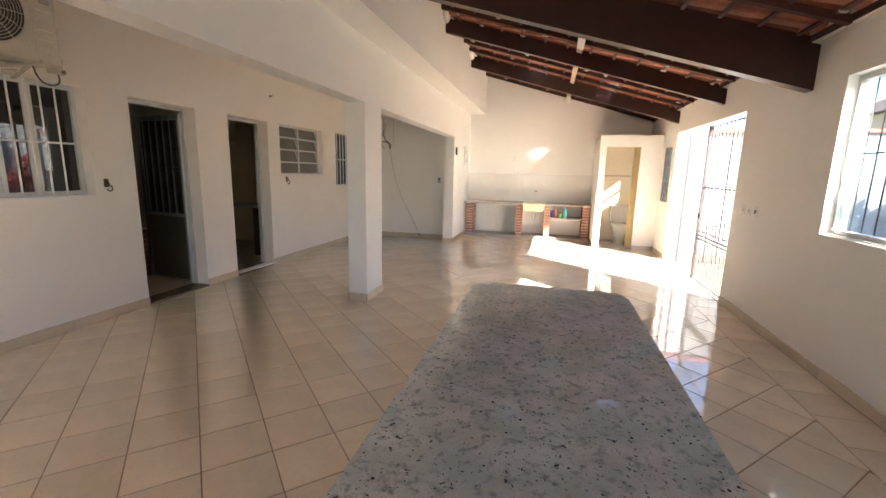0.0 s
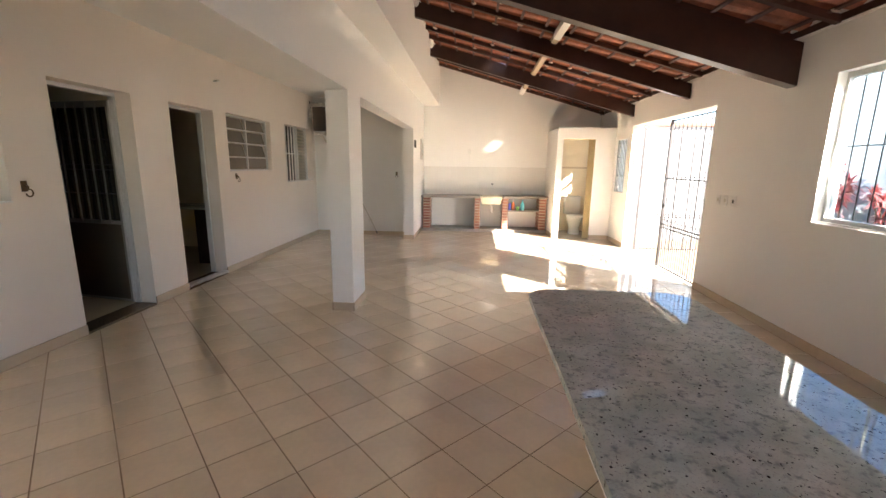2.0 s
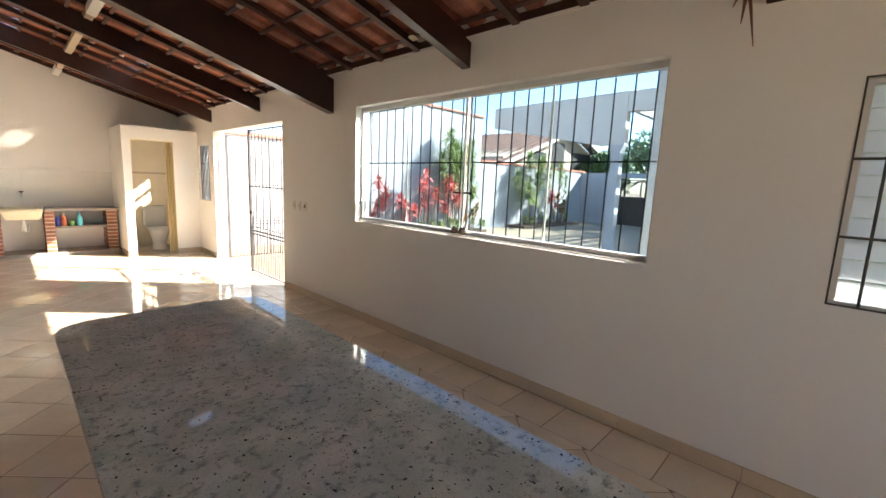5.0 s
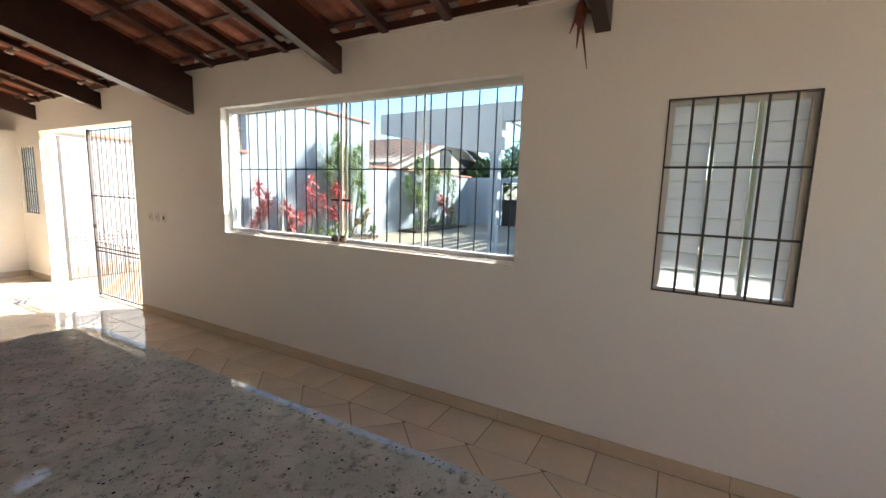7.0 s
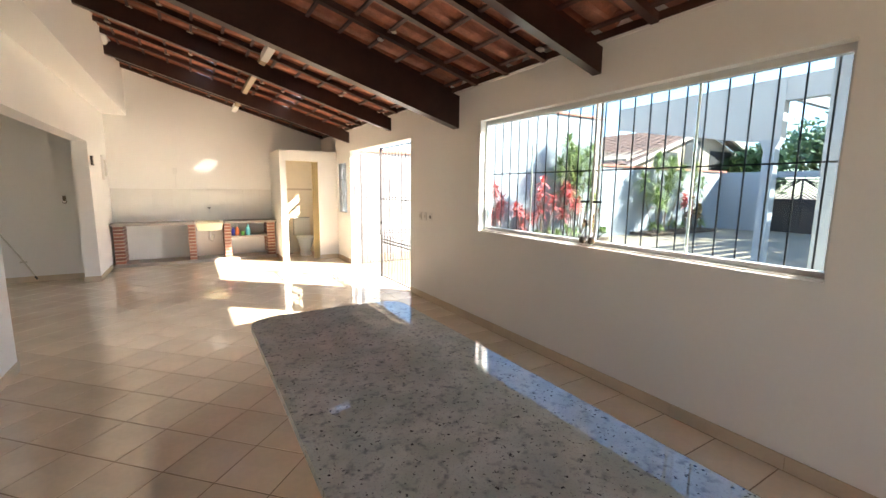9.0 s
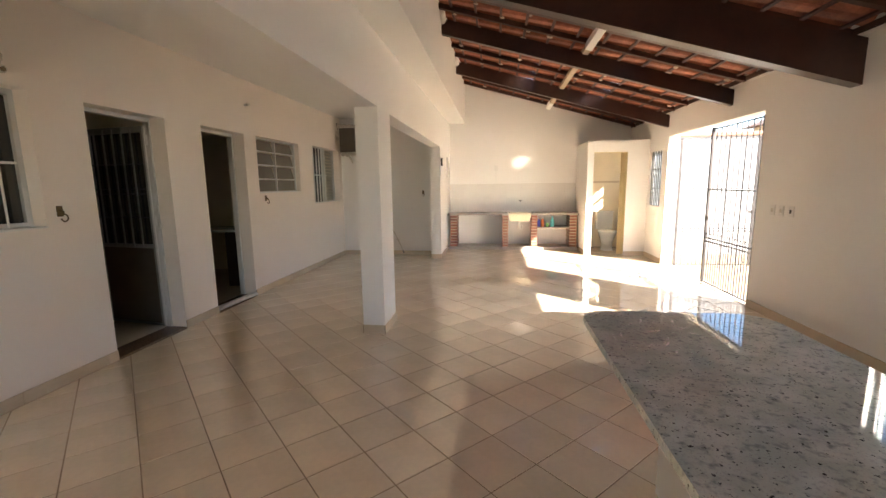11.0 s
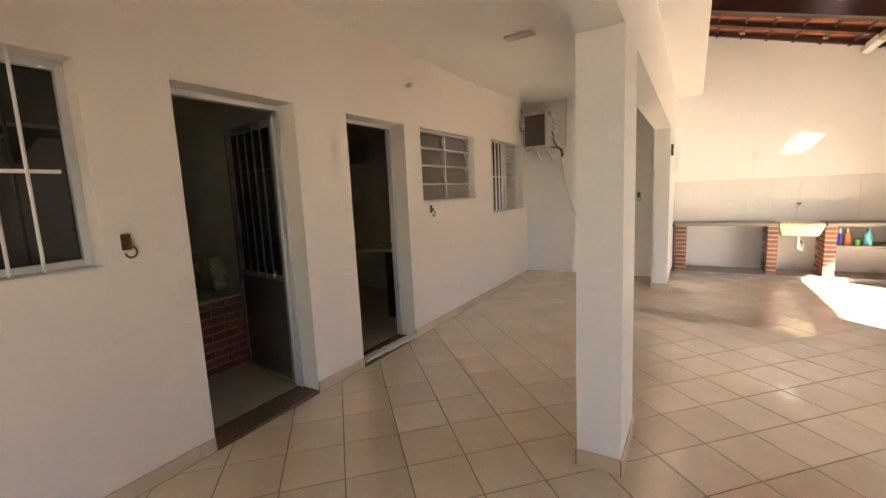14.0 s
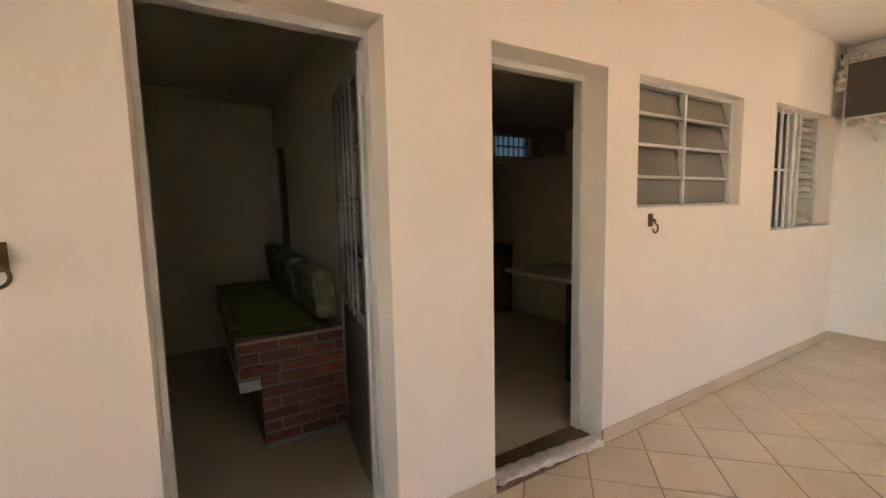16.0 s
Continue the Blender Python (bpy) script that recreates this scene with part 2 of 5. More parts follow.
def plain(name, color, rough=0.4):
    return material(name, color, rough, vary=0.05, scale=12)


# ---- mesh helpers ----
def mesh_object(name, bm, mat, parent=None, label="", category="", kind="", group=""):
    bmesh.ops.recalc_face_normals(bm, faces=bm.faces)
    me = bpy.data.meshes.new(name)
    bm.to_mesh(me)
    bm.free()
    if mat:
        me.materials.append(mat)
    ob = new(name, me)
    ob.parent = parent
    return tagged(ob, label, category, group, kind)


def part(name, bm, mat, parent, label=""):
    return mesh_object(name, bm, mat, parent, label)


def thing(name, label, category, at=(0, 0, 0), group=""):
    ob = new(name)
    ob.empty_display_size = 0.1
    ob.location = at
    return tagged(ob, label, category, group)


def box(bm, a, b, bevel=0.0):
    x0, y0, z0 = (min(p, q) for p, q in zip(a, b))
    x1, y1, z1 = (max(p, q) for p, q in zip(a, b))
    v = [bm.verts.new(p) for p in ((x0, y0, z0), (x1, y0, z0), (x1, y1, z0), (x0, y1, z0), (x0, y0, z1), (x1, y0, z1), (x1, y1, z1), (x0, y1, z1))]
    fs = [bm.faces.new([v[i] for i in f]) for f in ((0, 3, 2, 1), (4, 5, 6, 7), (0, 1, 5, 4), (1, 2, 6, 5), (2, 3, 7, 6), (3, 0, 4, 7))]
    if bevel:
        es = {e for f in fs for e in f.edges}
        bmesh.ops.bevel(bm, geom=list(es), offset=bevel, segments=2, affect="EDGES", profile=0.6)
    return bm


def boxed(a, b, bevel=0.0):
    return box(bmesh.new(), a, b, bevel)


def rod(bm, p, q, r, sides=10, caps=True, r2=None):
    p, q = Vector(p), Vector(q)
    d = (q - p)
    m = Matrix.Translation((p + q) / 2) @ d.to_track_quat("Z", "Y").to_matrix().to_4x4()
    bmesh.ops.create_cone(bm, cap_ends=caps, segments=sides, radius1=r, radius2=r if r2 is None else r2, depth=d.length, matrix=m)
    return bm


def prism(bm, pts, axis, lo, hi):
    """A plane outline drawn out along an axis; pts are the two other coordinates in order."""
    def at(p, h):
        return {"x": (h, p[0], p[1]), "y": (p[0], h, p[1]), "z": (p[0], p[1], h)}[axis]
    a = [bm.verts.new(at(p, lo)) for p in pts]
    b = [bm.verts.new(at(p, hi)) for p in pts]
    bm.faces.new(a)
    bm.faces.new(list(reversed(b)))
    for i in range(len(pts)):
        j = (i + 1) % len(pts)
        bm.faces.new((a[i], b[i], b[j], a[j]))
    return bm


def pierced(axis, t0, t1, s0, s1, z0, z1, holes):
    """A wall from s0 to s1 along its length and t0 to t1 through its thickness, with openings (s0, s1, z0, z1)."""
    bm = bmesh.new()
    ss = sorted({s0, s1, *(h[0] for h in holes), *(h[1] for h in holes)})
    zs = sorted({z0, z1, *(h[2] for h in holes), *(h[3] for h in holes)})
    ss = [s for s in ss if s0 <= s <= s1]
    zs = [z for z in zs if z0 <= z <= z1]
    def solid(i, k):
        if not (0 <= i < len(ss) - 1 and 0 <= k < len(zs) - 1):
            return False
        s, z = (ss[i] + ss[i + 1]) / 2, (zs[k] + zs[k + 1]) / 2
        return not any(h[0] < s < h[1] and h[2] < z < h[3] for h in holes)
    cache = {}
    def v(t, s, z):
        p = (t, s, z) if axis == "y" else (s, t, z)
        if p not in cache:
            cache[p] = bm.verts.new(p)
        return cache[p]
    for i in range(len(ss) - 1):
        for k in range(len(zs) - 1):
            if not solid(i, k):
                continue
            a, b, c, d = ss[i], ss[i + 1], zs[k], zs[k + 1]
            bm.faces.new((v(t0, a, c), v(t0, b, c), v(t0, b, d), v(t0, a, d)))
            bm.faces.new((v(t1, a, c), v(t1, a, d), v(t1, b, d), v(t1, b, c)))
            if not solid(i - 1, k):
                bm.faces.new((v(t0, a, c), v(t0, a, d), v(t1, a, d), v(t1, a, c)))
            if not solid(i + 1, k):
                bm.faces.new((v(t0, b, c), v(t1, b, c), v(t1, b, d), v(t0, b, d)))
            if not solid(i, k - 1):
                bm.faces.new((v(t0, a, c), v(t1, a, c), v(t1, b, c), v(t0, b, c)))
            if not solid(i, k + 1):
                bm.faces.new((v(t0, a, d), v(t0, b, d), v(t1, b, d), v(t1, a, d)))
    return bm


# ---- plan ----
XR, XRO = 1.96, 2.13
XL, XLO = -4.25, -4.45
XP0, XP1 = -2.29, -2.09
XU = -1.73
YN, YB = -3.2, 11.0
YE = 9.70
SLOPE = 0.285


def roof_z(x):
    return 2.68 + SLOPE * (XR - x)

W_GATE = (6.25, 8.90, -0.1, 2.24)
W_WIN = (1.57, 4.57, 1.075, 2.26)
W_LOUV = (0.16, 0.775, 1.03, 2.035)
W_SLIT = (9.15, 9.72, 1.02, 2.03)
W_WC = (10.08, 10.68, 1.40, 2.00)
D1 = (4.10, 4.92, -0.1, 2.16)
D2 = (5.44, 6.24, -0.1, 2.16)
W1 = (2.19, 3.69, 1.20, 2.175)
WK = (6.52, 7.76, 1.385, 2.165)
WB = (8.29, 9.55, 1.165, 2.19)

# ---- large structure ----
def structure(name, bm, mat, label="", parent=None):
    return mesh_object(name, bm, mat, parent, kind="structure", label=label)


structure("wall_east", pierced("y", XR, XRO, YN, YB, -0.1, 2.72, [W_GATE, W_WIN, W_LOUV, W_SLIT, W_WC]), M_WALL)
structure("wall_west", pierced("y", XLO, XL, YN, YE, -0.1, 2.85, [D1, D2, W1, WK, WB]), M_WALLW)
structure("wall_north", prism(bmesh.new(), [(XP1, -0.1), (XRO, -0.1), (XRO, roof_z(XRO) + 0.06), (XP1, roof_z(XP1) + 0.06)], "y", YB, YB + 0.15), M_WALL)
# Unseen end wall; its opening is added for the fill lamp.
structure("wall_south", pierced("x", YN - 0.15, YN, -8, XRO, -0.1, 4.3, [(-1.8, 1.2, 1.2, 2.6)]), M_WALL)
structure("wall_corridor_end", boxed((XLO, YE, -0.1), (XP0, YE + 0.15, 2.85)), M_WALL)
structure("wall_inner", boxed((XP0, 9.27, -0.1), (XP1, YB + 0.15, 2.85)), M_WALL)
structure("pillar", boxed((XP0 - 0.02, 4.95, 0), (XP1, 5.40, 2.2)), M_WALL)
structure("lintel_beam", boxed((XP0, YN, 2.2), (XP1, 9.27, 2.85)), M_WALL)
structure("ceiling", boxed((-8, YN, 2.85), (XU, YB + 0.15, 2.95)), M_CEIL)
structure("wall_upper", boxed((XU - 0.12, YN, 2.95), (XU, YB, roof_z(XU) + 0.06)), M_WALL)
structure("wc_wall_front", pierced("x", 9.80, 9.92, 0.80, XR, 0, 2.28, [(0.92, 1.56, -0.1, 2.06)]), M_WALL)
structure("wc_wall_side", boxed((0.80, 9.92, 0), (0.92, YB, 2.28)), M_WALL)

# Lining added in cream: the warm sunlight inside is put into its colour.
structure("wc_wall_lining", boxed((0.92, YB - 0.008, 0.0), (XR, YB, 2.28)), M_WCCREAM)
structure("wc_wall_lining", boxed((0.92, 9.92, 0.0), (0.926, YB - 0.008, 2.28)), M_WCCREAM)
structure("wc_tile_border", boxed((0.927, YB - 0.012, 1.46), (XR - 0.002, YB - 0.008, 1.50)), M_BASE)
structure("wc_ceiling", boxed((0.92, 9.92, 2.22), (XR, YB - 0.009, 2.279)), M_CEIL)

# ---- yard ----
structure("ground", boxed((-400, -400, -0.3), (400, 400, -0.14)), M_GROUND)
structure("yard_paving", boxed((XRO, -6, -0.14), (19, 10.3, -0.05)), M_GROUND)
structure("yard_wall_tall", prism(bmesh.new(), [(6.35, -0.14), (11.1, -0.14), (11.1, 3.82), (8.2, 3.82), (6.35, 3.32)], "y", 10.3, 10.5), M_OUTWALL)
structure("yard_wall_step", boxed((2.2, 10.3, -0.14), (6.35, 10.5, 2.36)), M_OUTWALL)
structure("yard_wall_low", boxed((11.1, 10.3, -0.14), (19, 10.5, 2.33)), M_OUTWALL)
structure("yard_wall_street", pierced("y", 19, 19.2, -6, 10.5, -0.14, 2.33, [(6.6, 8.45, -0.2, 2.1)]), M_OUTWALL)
for a, b in (((2.2, 10.24, 2.36), (6.35, 10.56, 2.43)), ((11.1, 10.24, 2.33), (19.26, 10.56, 2.40)), ((8.2, 10.24, 3.82), (11.16, 10.56, 3.89))):
    structure("coping", boxed(a, b, 0.015), M_COPING)
structure("coping", prism(bmesh.new(), [(6.3, 3.31), (8.2, 3.82), (8.2, 3.89), (6.3, 3.38)], "y", 10.24, 10.56), M_COPING)
# Unseen slab on posts, added to cut the sun coming through the large window.
structure("sun_block_slab", boxed((2.75, -2.5, 3.22), (4.4, 2.535, 3.32)), M_CARPORT)
for y in (-2.3, 2.2):
    structure("sun_block_post", boxed((4.2, y, -0.05), (4.35, y + 0.15, 3.22)), M_OUTWALL)
structure("planting_bed", boxed((5.6, 9.45, -0.06), (10.6, 10.3, 0.05), 0.02), M_SOIL)
structure("planting_bed", boxed((12.9, 9.45, -0.06), (17.3, 10.3, 0.05), 0.02), M_SOIL)

carport = thing("carport", "beige concrete carport with a tapered cantilever beam and slim white columns", "carport")
part("slab", boxed((9.02, -5, 3.42), (17, 1.7, 3.56)), M_CARPORT, carport)
part("tapered_beam", prism(bmesh.new(), [(8.0, 3.06), (8.0, 3.57), (4.45, 3.64), (4.45, 2.52), (5.05, 2.52)], "x", 8.8, 9.02), M_CARPORT, carport)
part("parapet", prism(bmesh.new(), [(4.45, 3.22), (4.45, 3.64), (-5, 3.74), (-5, 3.22)], "x", 8.82, 9.02), M_CARPORT, carport)
for y in (4.3, 3.85, 3.4, 2.95, 2.5, 2.05, 1.2, 0.3):
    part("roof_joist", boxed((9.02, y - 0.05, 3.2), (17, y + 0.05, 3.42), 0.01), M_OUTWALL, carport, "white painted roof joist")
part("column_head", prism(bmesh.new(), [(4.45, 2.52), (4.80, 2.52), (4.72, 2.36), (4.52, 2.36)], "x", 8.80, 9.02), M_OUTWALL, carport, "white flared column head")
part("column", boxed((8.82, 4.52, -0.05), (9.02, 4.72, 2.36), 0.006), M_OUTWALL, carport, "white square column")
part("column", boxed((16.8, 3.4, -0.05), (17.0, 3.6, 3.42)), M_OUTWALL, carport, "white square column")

street_gate = thing("street_gate", "black iron street gate with slanted chevron bars", "gate")
for y in (6.62, 7.5, 8.38):
    part("stile", boxed((19.07, y - 0.03, -0.03), (19.12, y + 0.03, 2.05)), M_IRON, street_gate)
for z in (0.0, 0.55, 1.25, 2.02):
    part("rail", boxed((19.075, 6.6, z - 0.025), (19.115, 8.4, z + 0.025)), M_IRON, street_gate)
part("lower_panel", boxed((19.085, 6.62, 0.0), (19.1, 8.38, 0.5)), M_IRON, street_gate)
# Added dark sheet that covers the bright ground beyond the bars.
part("dark_backing", boxed((19.12, 6.62, 0.0), (19.13, 8.38, 1.25)), M_IRON, street_gate)
for k in range(13):
    z = 0.5 + k * 0.11
    for y0, y1 in ((6.62, 7.5), (8.38, 7.5)):
        part("slanted_bar", rod(bmesh.new(), (19.09, y0, z), (19.09, y1, min(2.0, z + 0.62)), 0.018, 4), M_IRON, street_gate)

# the house behind the yard wall
house = thing("neighbour_house", "low beige house with an aged terracotta tile roof", "house")
HY = 12.6
part("gable_wall", prism(bmesh.new(), [(15.6, -0.14), (27.4, -0.14), (27.4, 2.9), (21.4, 4.55), (15.6, 2.9)], "y", HY, HY + 8), M_BEIGE, house)
# Flat dark panels stand for the shade inside the gable's openings.
for x0, x1, z0, z1 in ((17.6, 19.4, 2.0, 3.35), (20.0, 21.3, 2.0, 4.0), (22.3, 24.4, 2.0, 3.6)):
    part("window", boxed((x0, HY - 0.03, z0), (x1, HY - 0.01, z1)), M_DARK, house, "dark panel for the shaded window opening under the gable")
for sx in (-1, 1):
    bm = bmesh.new()
    for r in range(17):
        for c in range(16):
            a, b = 0.38 * r, 0.38 * (r + 1) + 0.03
            y = HY - 0.6 + c * 0.55
            pts = [(y + dy, dz) for dy, dz in ((0, 0), (0.14, 0.09), (0.28, 0.12), (0.42, 0.09), (0.54, 0))]
            lo = [bm.verts.new((21.4 + sx * b, p[0], 4.72 - 0.34 * b + p[1] + 0.02)) for p in pts]
            hi = [bm.verts.new((21.4 + sx * a, p[0], 4.72 - 0.34 * a + p[1])) for p in pts]
            for i in range(4):
                bm.faces.new((lo[i], lo[i + 1], hi[i + 1], hi[i]))
    part("roof_slope", bm, M_OLDROOF, house, "weathered terracotta tile roof slope")
    part("verge", prism(bmesh.new(), [(21.4, 4.66), (21.4 + sx * 6.6, 4.66 - 0.34 * 6.6), (21.4 + sx * 6.6, 4.82 - 0.34 * 6.6), (21.4, 4.82)], "y", HY - 0.7, HY - 0.58), M_MORTAR, house, "pale verge of tile ends")
far_house = thing("far_house", "terracotta roof of a house further back", "house")
part("wall", boxed((17, 26, -0.14), (27, 34, 5.2)), M_BEIGE, far_house)
part("roof", prism(bmesh.new(), [(16.3, 5.1), (27.7, 5.1), (22, 7.4)], "y", 25.4, 34.6), M_OLDROOF, far_house)


def blades(bm, centre, count, length, width, rng, droop=0.5, up=0.4):
    """Narrow folded leaves that spring from one point and bend over."""
    for _ in range(count):
        a = rng.uniform(0, 2 * math.pi)
        e = rng.uniform(up - 0.5, 1.35)
        L = length * rng.uniform(0.6, 1.1)
        d = Vector((math.cos(a) * math.cos(e), math.sin(a) * math.cos(e), math.sin(e)))
        side = Vector((-math.sin(a), math.cos(a), 0))
        prev = None
        for k in range(4):
            f = k / 3
            p = Vector(centre) + d * (L * f) + Vector((0, 0, -droop * L * f * f))
            w = width * (1 - f * 0.9) * (0.6 if k == 0 else 1) / 2
            row = (bm.verts.new(p - side * w), bm.verts.new(p + side * w))
            if prev:
                bm.faces.new((prev[0], prev[1], row[1], row[0]))
            prev = row


def shrub(name, label, x, y, heights, spread, mat, count, length, width, seed, z0=0.04, category="shrub"):
    rng = random.Random(seed)
    t = thing(name, label, category, (x, y, z0))
    crown = bmesh.new()
    for k, h in enumerate(heights):
        dx, dy = spread * (2 * ((k * 0.618 + 0.3) % 1) - 1), rng.uniform(-0.22, 0.22)
        bend = rng.uniform(-0.1, 0.1)
        stem = bmesh.new()
        rod(stem, (dx * 0.4, dy * 0.4, 0), (dx * 0.8 + bend, dy, h * 0.55), 0.020, 6, r2=0.014)
        rod(stem, (dx * 0.8 + bend, dy, h * 0.54), (dx, dy, h), 0.014, 6, r2=0.008)
        part("stem", stem, M_BARK, t)
        blades(crown, (dx, dy, h), int(count * 1.5), length, width, rng, 0.35, 0.1)
        blades(crown, (dx, dy, h * 0.84), count, length, width, rng, 0.35, 0.2)
        if h > 1.3:
            blades(crown, (dx * 0.9 + 0.1, dy, h * 0.66), count // 2, length, width, rng, 0.4, 0.3)
    part("foliage", crown, mat, t)
    return t


shrub("dracaena", "tall clump of narrow-leaved green dracaena beside the white wall", 9.45, 9.75, (2.5, 2.75, 2.3, 2.6, 1.9, 1.5, 2.2, 2.5, 2.9, 1.2, 2.0), 0.85, M_GREEN, 120, 0.62, 0.022, 3)
shrub("dracaena", "clump of narrow-leaved green dracaena at the low wall", 13.9, 9.75, (2.6, 2.2, 1.8, 1.4, 2.5, 1.0, 1.9, 2.3, 1.2), 0.95, M_GREEN, 110, 0.62, 0.026, 5)
shrub("dracaena", "thin green dracaena stems at the low wall", 16.0, 9.8, (2.4, 1.9, 2.2), 0.35, M_GREEN, 70, 0.5, 0.024, 7)
shrub("cordyline", "red-leaved cordyline in the planting bed", 6.3, 9.7, (1.5, 1.2, 0.8, 0.5, 1.0), 0.32, M_RED, 34, 0.36, 0.07, 11)
shrub("cordyline", "red-leaved cordyline in the planting bed", 7.3, 9.8, (0.9, 0.7, 0.5, 1.0), 0.3, M_RED, 32, 0.34, 0.07, 12)
shrub("cordyline", "tall red-leaved cordyline in the planting bed", 7.95, 9.75, (1.7, 1.2, 0.9, 1.4), 0.3, M_RED, 24, 0.38, 0.07, 13)
shrub("cordyline", "red-leaved cordyline in front of the green dracaena", 8.75, 9.55, (1.5, 1.1, 1.6, 0.8), 0.25, M_RED, 34, 0.36, 0.07, 14)
shrub("croton", "orange and green croton bush at the foot of the dracaena", 9.6, 9.5, (1.2, 0.8, 0.5, 1.0, 0.6), 0.45, M_ORANGE, 40, 0.24, 0.07, 15)
shrub("croton", "reddish croton bush at the low wall", 15.7, 9.6, (1.2, 0.9, 0.6, 1.1, 0.7, 0.5), 0.6, M_ORANGE, 44, 0.26, 0.08, 16)
shrub("cordyline", "red-leaved cordyline at the low wall", 15.1, 9.55, (1.1, 0.8, 1.3), 0.25, M_RED, 24, 0.32, 0.07, 17)
for i, (x, h) in enumerate(((6.0, 0.25), (6.8, 0.3), (7.6, 0.25), (8.3, 0.3), (9.0, 0.35), (10.2, 0.3), (13.3, 0.3), (14.5, 0.35), (16.6, 0.3))):
    shrub("ground_cover", "low green ground-cover plant in the bed", x, 9.65, (h, h * 0.7, h * 0.8), 0.3, M_GREEN, 30, 0.28, 0.05, 30 + i)


def tree(label, x, y, height, radius, seed, mat=None):
    rng = random.Random(seed)
    t = thing("tree", label, "tree", (x, y, -0.14))
    wood, leaves = bmesh.new(), bmesh.new()
    rod(wood, (0, 0, 0), (0.15, 0, height * 0.5), 0.22, 8, r2=0.14)
    for k in range(9):
        a, s = k * 2.4 + rng.random(), rng.uniform(0.4, 0.95)
        tip = Vector((math.cos(a) * radius * s, math.sin(a) * radius * s, height * rng.uniform(0.6, 0.97)))
        rod(wood, (0.1, 0, height * rng.uniform(0.35, 0.5)), tip, 0.08, 6, r2=0.02)
        for _ in range(330):
            p = tip + Vector([rng.gauss(0, radius * 0.27) for _ in range(2)] + [rng.gauss(0, height * 0.09)])
            u = Vector([rng.uniform(-1, 1) for _ in range(3)]).normalized()
            v = u.orthogonal().normalized()
            L = rng.uniform(0.16, 0.30)
            leaves.faces.new([leaves.verts.new(q) for q in (p - u * L, p + v * L * 0.45, p + u * L, p - v * L * 0.45)])
    part("trunk", wood, M_BARK, t)
    part("crown", leaves, mat or M_TREE, t)


tree("broad green tree behind the carport", 26, 5.0, 5.2, 2.4, 41)
tree("broad green tree behind the street gate", 30, 9, 5.6, 3.0, 42)
tree("green tree above the carport parapet", 21, 2.0, 6.2, 2.6, 43)
tree("green tree beyond the street", 24.5, 11.6, 3.6, 1.3, 44)

# ---- roof ----
for y, zb, d, w in ((-0.85, 2.42, 0.19, 0.08), (1.13, 2.42, 0.19, 0.08), (3.07, 2.41, 0.19, 0.08), (5.06, 2.23, 0.36, 0.12), (6.97, 2.41, 0.19, 0.08), (8.97, 2.40, 0.20, 0.08)):
    L = XR - XU
    structure("roof_beam", prism(bmesh.new(), [(XR, zb), (XU, zb + SLOPE * L), (XU, zb + SLOPE * L + d), (XR, zb + d)], "y", y - w / 2, y + w / 2), M_BEAM)
y = YN + 0.2
while y < YB:
    structure("rafter", prism(bmesh.new(), [(XR, roof_z(XR) - 0.050), (XU, roof_z(XU) - 0.050), (XU, roof_z(XU) + 0.010), (XR, roof_z(XR) + 0.010)], "y", y - 0.03, y + 0.03), M_RAFTER)
    y += 0.51
# Added dark strip: the roof tiles' shadow line along the top of the wall.
structure("tile_shadow_strip", boxed((XR - 0.022, YN, 2.645), (XR - 0.013, YB, 2.70)), M_RAFTER)
structure("wall_cap", boxed((XR - 0.012, YN, 2.625), (XR - 0.002, YB, 2.755)), M_WALL)
rng = random.Random(8)
bm = bmesh.new()
ROWS_X = [XRO + 0.02 - 0.31 * k for k in range(14)]
for x in ROWS_X:
    z = roof_z(x)
    prism(bm, [(x - 0.015, z - 0.014 + SLOPE * 0.015), (x + 0.015, z - 0.014 - SLOPE * 0.015), (x + 0.015, z + 0.004 - SLOPE * 0.015), (x - 0.015, z + 0.004 + SLOPE * 0.015)], "y", YN, YB)
structure("battens", bm, M_BATTEN)
bm = bmesh.new()
for x in ROWS_X[1:-1]:
    for c in range(int((YB - YN) / 0.255)):
        if rng.random() < 0.24:
            y = YN + (c + 0.5) * 0.255 + rng.uniform(-0.02, 0.02)
            z = roof_z(x)
            m = Matrix.Translation((x + rng.uniform(-0.01, 0.03), y, z - 0.012)) @ Matrix.Rotation(math.atan(SLOPE), 4, "Y") @ Matrix.Diagonal((rng.uniform(0.06, 0.10), rng.uniform(0.07, 0.12), 0.018, 1))
            bmesh.ops.create_icosphere(bm, subdivisions=1, radius=0.5, matrix=m)
structure("roof_mortar", bm, M_MORTAR)
zc = roof_z(0.13)
structure("purlin", prism(bmesh.new(), [(0.095, zc - 0.09), (0.165, zc - 0.11), (0.165, zc - 0.05), (0.095, zc - 0.03)], "y", 5.2, 10.6), M_BASE)
# White wraps over the stretches where sun through the roof brightens the purlin.
for y0, y1 in ((6.0, 6.72), (10.3, 10.95)):
    structure("purlin_lit_stretch", prism(bmesh.new(), [(0.09, zc - 0.098), (0.17, zc - 0.12), (0.17, zc - 0.045), (0.09, zc - 0.022)], "y", y0, y1), M_WHITE)
bm = bmesh.new()
for y in (3.07, 5.06, 6.97, 8.97):
    for sgn in (-1, 1):
        for k in range(3):
            m = Matrix.Translation((XU + 0.02, y + sgn * (0.08 + 0.05 * k), roof_z(XU) - 0.10 + 0.02 * k)) @ Matrix.Diagonal((0.10, 0.11, 0.14, 1))
            bmesh.ops.create_icosphere(bm, subdivisions=2, radius=0.5, matrix=m)
